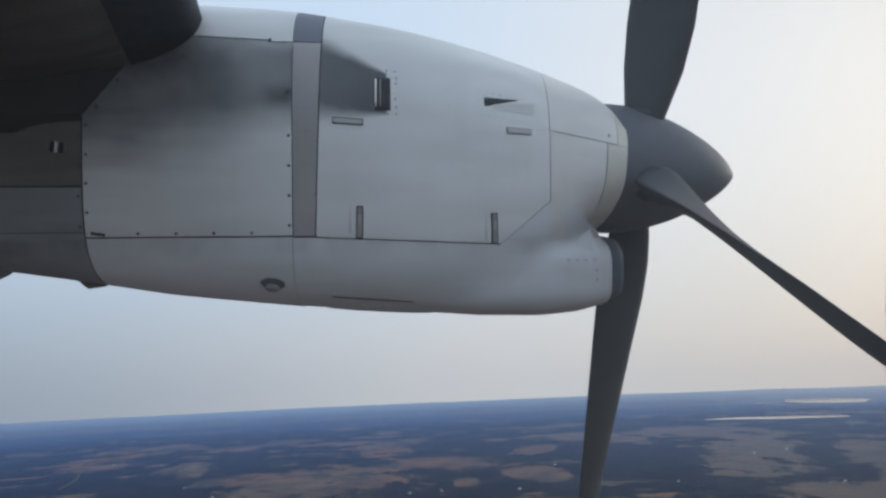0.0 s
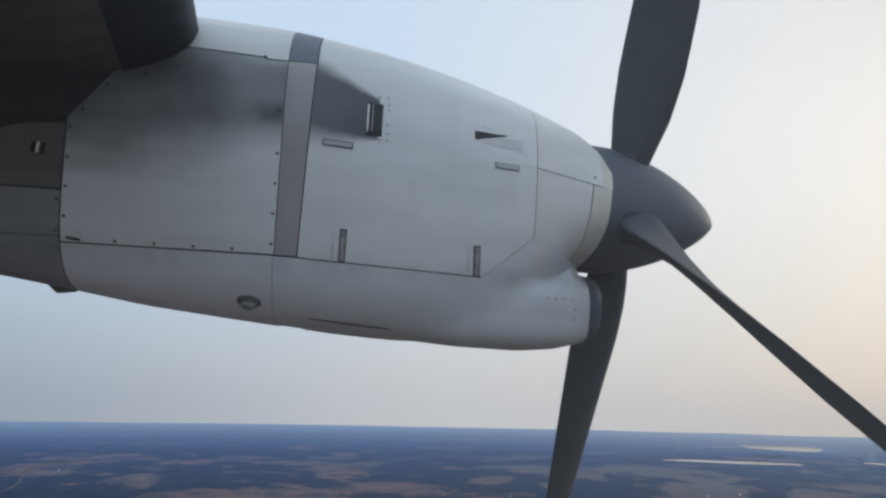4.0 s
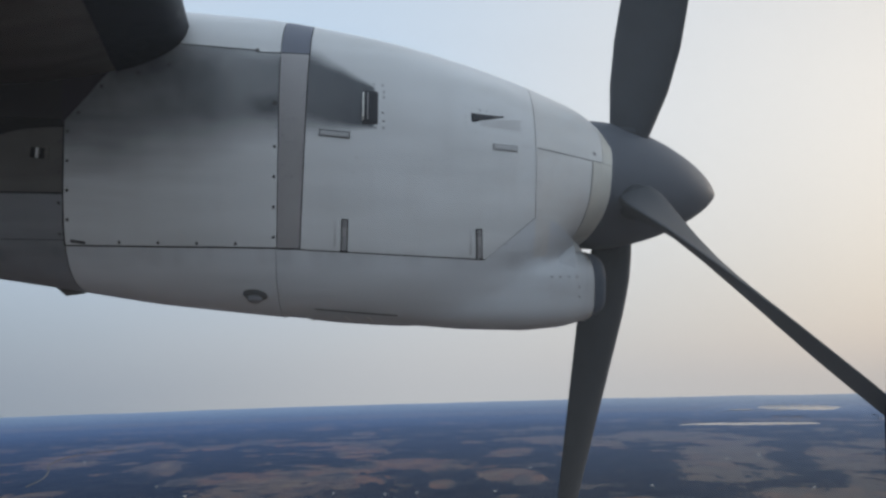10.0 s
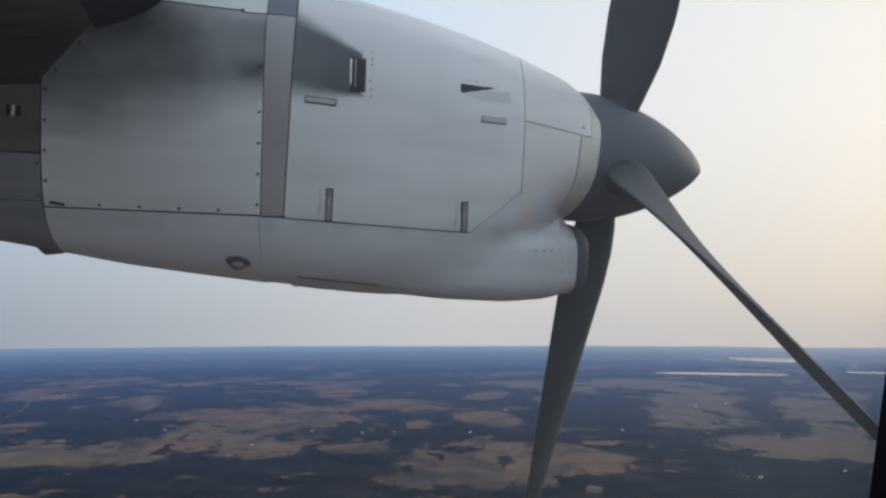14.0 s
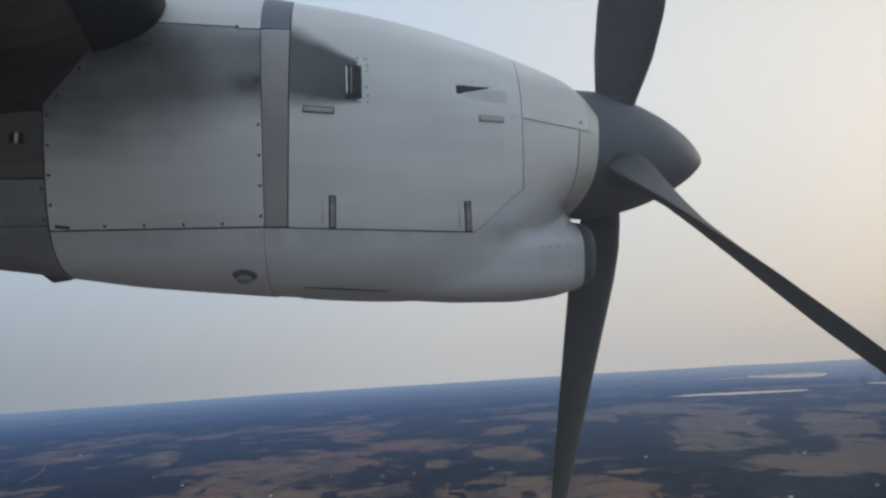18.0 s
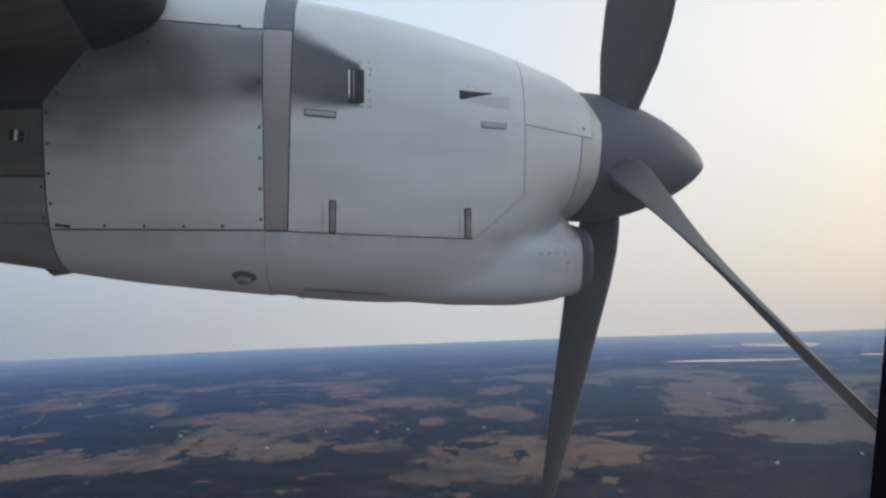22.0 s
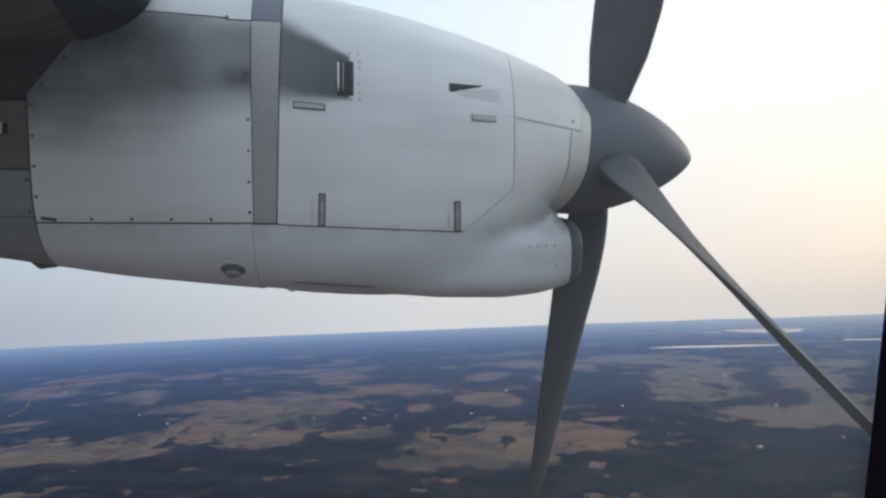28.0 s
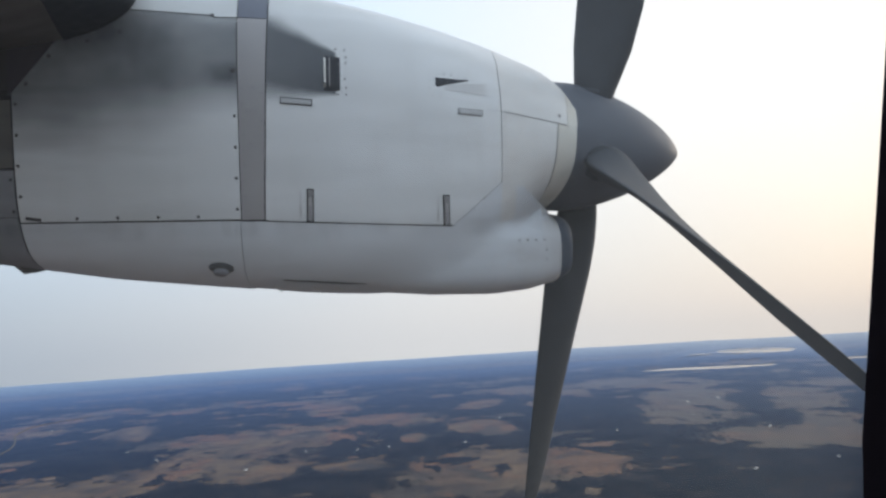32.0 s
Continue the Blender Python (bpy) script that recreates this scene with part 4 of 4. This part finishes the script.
def haze_gloss(n, base):
    """Blue haze of distance, put in as a tinted gloss that grows the flatter one looks."""
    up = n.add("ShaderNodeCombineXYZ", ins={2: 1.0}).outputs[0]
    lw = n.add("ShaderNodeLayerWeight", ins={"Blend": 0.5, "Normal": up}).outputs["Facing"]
    fac = n.m("ADD", n.m("MULTIPLY", n.m("POWER", lw, 16.0), HAZE_GLOSS), n.m("MULTIPLY", n.step(lw, 0.945, 0.985), 0.34), clamp=True)
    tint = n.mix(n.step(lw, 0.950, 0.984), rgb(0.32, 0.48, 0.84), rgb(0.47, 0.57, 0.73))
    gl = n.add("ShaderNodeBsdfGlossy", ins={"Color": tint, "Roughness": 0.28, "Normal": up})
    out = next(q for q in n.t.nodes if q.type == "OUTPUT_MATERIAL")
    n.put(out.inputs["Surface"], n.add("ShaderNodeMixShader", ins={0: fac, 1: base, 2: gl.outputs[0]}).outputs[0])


# strength of the haze laid over soil and forest
HAZE_GLOSS = 0.66


# soil and field colours: stubble, ploughland, pale grass, by large patches
m_soil, n = material("field_soil_and_stubble")
co = n.add("ShaderNodeTexCoord").outputs["Object"]
drift = n.add("ShaderNodeTexNoise", ins={"Vector": co, "Scale": 0.018, "Detail": 5.0}).outputs["Color"]
bent = n.add("ShaderNodeVectorMath", operation="MULTIPLY_ADD", ins={0: drift, 1: (90, 160, 0), 2: co}).outputs[0]
patch = n.add("ShaderNodeTexVoronoi", feature="SMOOTH_F1", ins={"Vector": n.add("ShaderNodeMapping", ins={0: bent, 3: (1 / 80, 1 / 170, 0)}).outputs[0], "Scale": 1.0, "Randomness": 1.0, "Smoothness": 0.35})
tone = n.add("ShaderNodeSeparateColor", ins={0: patch.outputs["Color"]})
col = n.mix(n.step(tone.outputs[0], 0.2, 0.8), rgb(0.205, 0.108, 0.070), rgb(0.168, 0.122, 0.084))
col = n.mix(n.step(tone.outputs[1], 0.6, 0.95), col, rgb(0.082, 0.074, 0.068))
# ploughed and mown strips
strip = n.noise(n.add("ShaderNodeMapping", ins={0: bent, 2: (0, 0, 0.5), 3: (0.012, 0.09, 0)}).outputs[0], 1.0, 4.0, 0.6)
col = n.mix(n.lerp(strip, 0.40, 0.64, 0.0, 0.75), col, rgb(0.064, 0.055, 0.052))
pale = n.noise(n.add("ShaderNodeMapping", ins={0: bent, 1: (300, 70, 0), 3: (0.011, 0.03, 0)}).outputs[0], 1.0, 6.0, 0.62)
col = n.mix(n.lerp(pale, 0.48, 0.68, 0.0, 0.7), col, rgb(0.190, 0.138, 0.094))
# scrub and bog that run into the woods
scrub = n.noise(bent, 0.016, 7.0, 0.62)
col = n.mix(n.lerp(scrub, 0.47, 0.64, 0.0, 0.85), col, rgb(0.030, 0.033, 0.041))
col = n.mix(n.lerp(n.noise(co, 0.35, 4.0, 0.65), 0.38, 0.7, 0.0, 0.4), col, rgb(0.040, 0.038, 0.040))
side = n.add("ShaderNodeSeparateXYZ", ins={0: bent}).outputs[0]
col = n.mix(n.m("MULTIPLY", n.step(side, 180.0, 620.0), n.lerp(n.noise(co, 0.006, 3.0), 0.35, 0.6, 0.35, 0.8)), col, rgb(0.112, 0.096, 0.080))
col = n.mix(1.0, col, rgb(1.03, 1.02, 1.02), "MULTIPLY")
finish(n, col, 0.95, 0.0, n.noise(co, 0.8, 4.0), 0.3, 0.2, spec=0.0)
haze_gloss(n, next(q for q in n.t.nodes if q.type == "BSDF_PRINCIPLED").outputs[0])

m_forest, n = material("spruce_forest_canopy")
co = n.add("ShaderNodeTexCoord").outputs["Object"]
big = n.noise(co, 0.012, 4.0, 0.55)
mid = n.noise(co, 0.09, 4.0, 0.6)
fine = n.noise(co, 0.7, 3.0, 0.6)
col = n.mix(n.step(big, 0.35, 0.65), rgb(0.010, 0.014, 0.022), rgb(0.018, 0.023, 0.033))
col = n.mix(n.step(mid, 0.5, 0.72), col, rgb(0.030, 0.031, 0.036))
# leafless birch stands, clear-cuts and young growth
young = n.noise(co, 0.028, 6.0, 0.62)
col = n.mix(n.lerp(young, 0.50, 0.66, 0.0, 0.5), col, rgb(0.060, 0.052, 0.052))
brush = n.add("ShaderNodeAttribute")
brush.attribute_name = "margin"
col = n.mix(n.m("MULTIPLY", n.m("POWER", brush.outputs["Fac"], 1.5), 0.88), col, rgb(0.096, 0.078, 0.066))
col = n.mix(n.lerp(fine, 0.4, 0.7, 0.0, 0.5), col, rgb(0.008, 0.012, 0.018))
finish(n, col, 0.75, 0.0, fine, 0.5, 0.5, spec=0.0)
haze_gloss(n, next(q for q in n.t.nodes if q.type == "BSDF_PRINCIPLED").outputs[0])

m_water, n = material("lake_water")
co = n.add("ShaderNodeTexCoord").outputs["Object"]
finish(n, rgb(0.10, 0.11, 0.11), 0.12, 0.0, n.noise(co, 0.5, 3.0), 0.03, 0.05, spec=0.5)



def sink(x, y):
    """1 where the soil lies under closed woods on sloping land."""
    r, a = np.hypot(x, y), np.degrees(np.arctan2(x, y))
    rise = np.clip((a - 19) / 3, 0, 1) * np.clip((40 - a) / 3, 0, 1) * np.clip((r - 2950) / 250, 0, 1)
    return np.maximum(rise, np.clip((r - 4050) / 200, 0, 1))


# the ground sheet, all round and out to the horizon
X, Y = polar_sheet(-PI, PI, 288, 25.0, 4900.0, 130)
me, _ = sheet_mesh("ground", X, Y, relief(X, Y) - 1.4 * sink(X, Y))
me.materials.append(m_soil)
me.polygons.foreach_set("use_smooth", [True] * len(me.polygons))
tagged(new("ground", me), "brown and tan farmland soil reaching to the horizon", "ground", "", "structure")

# forest canopy: crowns of uneven height wherever the land is not open
X, Y = polar_sheet(radians(-48), radians(58), 900, 400.0, 4890.0, 430)
rng = np.random.default_rng(7)
F, L = open_land(X, Y), lake_mask(X, Y)
F = F + 0.42 * (rng.random(X.shape) - 0.68) * np.clip(1.3 - 3.5 * np.abs(F), 0, 1)
crown = 0.8 * (0.5 + 0.9 * rng.random(X.shape)) * (0.7 + 0.6 * fbm(X / 40, Y / 40, 50, 2))
edge = np.clip(-F / 0.30, 0.08, 1) * np.clip(-L / 0.02, 0, 1)
Z = relief(X, Y) + crown * edge - 0.4
me, used = sheet_mesh("forest", X, Y, Z, (F < 0.0) & (L < 0.0))
margin = me.attributes.new("margin", "FLOAT", "POINT")
margin.data.foreach_set("value", (np.clip(1 + F.ravel()[used] / 0.46, 0, 1)).astype(np.float32))
me.materials.append(m_forest)
tagged(new("forest", me), "dark blue-green spruce forest in uneven stands", "forest", "", "stuff")
# lone trees and hedgerows on the open land and along the edges: small spires joined into one mesh
ta = rng.uniform(radians(-36), radians(46), 60000)
tr = np.exp(rng.uniform(math.log(520), math.log(2400), 60000))
tx, ty = tr * np.sin(ta), tr * np.cos(ta)
tf = open_land(tx, ty)
pick = (tf > -0.05) & (lake_mask(tx, ty) < -0.1) & (rng.random(60000) < np.where(tf < 0.18, 0.22, 0.05) * (0.3 + 1.2 * (fbm(tx / 60, ty / 60, 77, 3) > 0.5)))
tx, ty = tx[pick], ty[pick]
tz = relief(tx, ty)
hh, ww = rng.uniform(0.8, 1.9, len(tx)), rng.uniform(0.3, 0.9, len(tx))
base = np.array([(-1, -1, 0.15), (1, -1, 0.15), (1, 1, 0.15), (-1, 1, 0.15), (0.2, 0.1, 1.0)])
co = np.empty((len(tx), 5, 3))
co[:, :, 0] = tx[:, None] + base[:, 0] * ww[:, None]
co[:, :, 1] = ty[:, None] + base[:, 1] * ww[:, None]
co[:, :, 2] = tz[:, None] + base[:, 2] * hh[:, None] - 0.3
tri = np.array([(0, 1, 4), (1, 2, 4), (2, 3, 4), (3, 0, 4)])
me = bpy.data.meshes.new("scattered_trees")
me.from_pydata(co.reshape(-1, 3).tolist(), [], (tri[None] + 5 * np.arange(len(tx))[:, None, None]).reshape(-1, 3).tolist())
me.materials.append(m_forest)
tagged(new("scattered_trees", me), "dark lone trees and hedgerows between the fields", "trees", "", "stuff")

# unseen woods added right below the aircraft to tune the light bounced up
X, Y = polar_sheet(-PI, PI, 120, 26.0, 405.0, 50)
F = fbm(X / 90, Y / 90, 15, 4) - 0.50
me, _ = sheet_mesh("bounce_woods", X, Y, relief(X, Y) + 1.3 * (0.5 + 0.9 * rng.random(X.shape)), F < 0.0)
me.materials.append(m_forest)
tagged(new("woods", me), "unseen spruce woods added below the aircraft to set bounced light", "forest", "", "stuff")

# the woods behind and to the sides, coarser
X, Y = polar_sheet(radians(58), radians(312), 300, 300.0, 4880.0, 90)
F = open_land(X, Y)
crown = 1.7 * (0.55 + 0.75 * rng.random(X.shape))
me, _ = sheet_mesh("far_woods", X, Y, relief(X, Y) + crown - 0.4, F < 0.0)
me.materials.append(m_forest)
tagged(new("woods", me), "dark spruce woods behind the aircraft", "forest", "", "stuff")

for i, (cx, cy, lt, hr) in enumerate(LAKES):
    d = math.hypot(cx, cy)
    ux, uy = cx / d, cy / d
    g = np.linspace(-1.7, 1.7, 90)
    A, B = np.meshgrid(g * lt, g * hr)
    X, Y = cx + A * uy + B * ux, cy - A * ux + B * uy
    me, _ = sheet_mesh("lake", X, Y, np.full(X.shape, float(relief(np.array([cx * 1.0]), np.array([cy * 1.0]))[0]) + 0.2), blob(X, Y, cx, cy, lt, hr, 60 + i, 0.55) > -0.14)
    me.materials.append(m_water)
    tagged(new("lake", me), "pale calm lake reflecting the bright sky", "lake", "lakes", "structure")

# road on the left, pale gravel, on its own low bank
ROAD = [(-700, 1420), (-735, 1560), (-800, 1720), (-880, 1900), (-930, 2150), (-858, 2353)]
m_road = plain("pale_road_gravel", (0.08, 0.08, 0.085), 0.9, 0.0, 0.5, 0.15)
vs, fs, pts = [], [], []
for i in range(len(ROAD) - 1):
    for k in range(12):
        t = k / 12
        p0, p1, p2, p3 = (Vector(ROAD[max(0, min(len(ROAD) - 1, i + j))]) for j in (-1, 0, 1, 2))
        pts.append(0.5 * ((2 * p1) + (p2 - p0) * t + (2 * p0 - 5 * p1 + 4 * p2 - p3) * t * t + (3 * p1 - p0 - 3 * p2 + p3) * t ** 3))
for i in range(len(pts)):
    d = (pts[min(i + 1, len(pts) - 1)] - pts[max(i - 1, 0)]).normalized()
    s = Vector((-d.y, d.x)) * 1.1
    for e, z in ((1.5, -0.5), (1, 1.5), (-1, 1.5), (-1.5, -0.5)):
        vs.append((pts[i].x + s.x * e, pts[i].y + s.y * e, -H + z))
    if i:
        for k in range(3):
            a = 4 * (i - 1) + k
            fs.append((a, a + 1, a + 5, a + 4))
tagged(new("road", mesh("road", vs, fs, m_road, False)), "pale gravel road winding through the forest", "road", "", "structure")

# farmhouses and barns, white-walled specks
m_wall = plain("white_house_wall", (0.75, 0.74, 0.70), 0.8, 0.0, 1.0, 0.06)
m_roof = plain("grey_tin_roof", (0.33, 0.31, 0.31), 0.5, 0.2, 1.0, 0.15)
m_pane = plain("dark_house_window", (0.03, 0.035, 0.04), 0.2, 0.0, 1.0, 0.1)


def house(lx, ly, hz, rise):
    ob = new("farmhouse")
    tagged(ob, "small white farmhouse with a grey gabled roof in a field", "house", "farmhouses")
    part("wall", from_bm("wall", box(lx, ly, hz, 0.0, (0, 0, hz / 2)), m_wall), ob, "white walls")
    e = 0.3
    c = [(-lx / 2 - e, -ly / 2 - e, hz), (lx / 2 + e, -ly / 2 - e, hz), (lx / 2 + e, 0, hz + rise), (-lx / 2 - e, 0, hz + rise), (-lx / 2 - e, ly / 2 + e, hz), (lx / 2 + e, ly / 2 + e, hz)]
    part("roof", mesh("roof", c, [(0, 1, 2, 3), (3, 2, 5, 4), (0, 3, 4), (1, 5, 2), (0, 4, 5, 1)], m_roof, False), ob, "grey tin roof")
    for k in (-0.28, 0.0, 0.28):
        part("window", from_bm("window", box(lx * 0.12, 0.08, hz * 0.35, 0.0, (k * lx, -ly / 2 - 0.03, hz * 0.55)), m_pane), ob, "dark window")
    part("door", from_bm("door", box(lx * 0.09, 0.08, hz * 0.6, 0.0, (0.14 * lx, -ly / 2 - 0.03, hz * 0.3)), m_roof), ob, "grey door")
    return ob


first = house(3.6, 2.4, 1.5, 0.9)
SPOTS = [(-176, 1038), (423, 755), (540, 780), (-21, 1143), (-435, 1346), (29, 1154), (-346, 1210), (151, 1136), (781, 1521), (402, 1132), (-104, 1177), (1273, 2076), (214, 905), (620, 1050), (690, 1480), (265, 1440), (-810, 1930)]
rnd = random.Random(4)
for i, (x, y) in enumerate(SPOTS):
    m = Matrix.Translation((x, y, -H)) @ pose(0, 0, 0, 0, 0, rnd.uniform(0, 180))
    if i == 0:
        first.matrix_basis = m
    else:
        copy_thing(first, m)
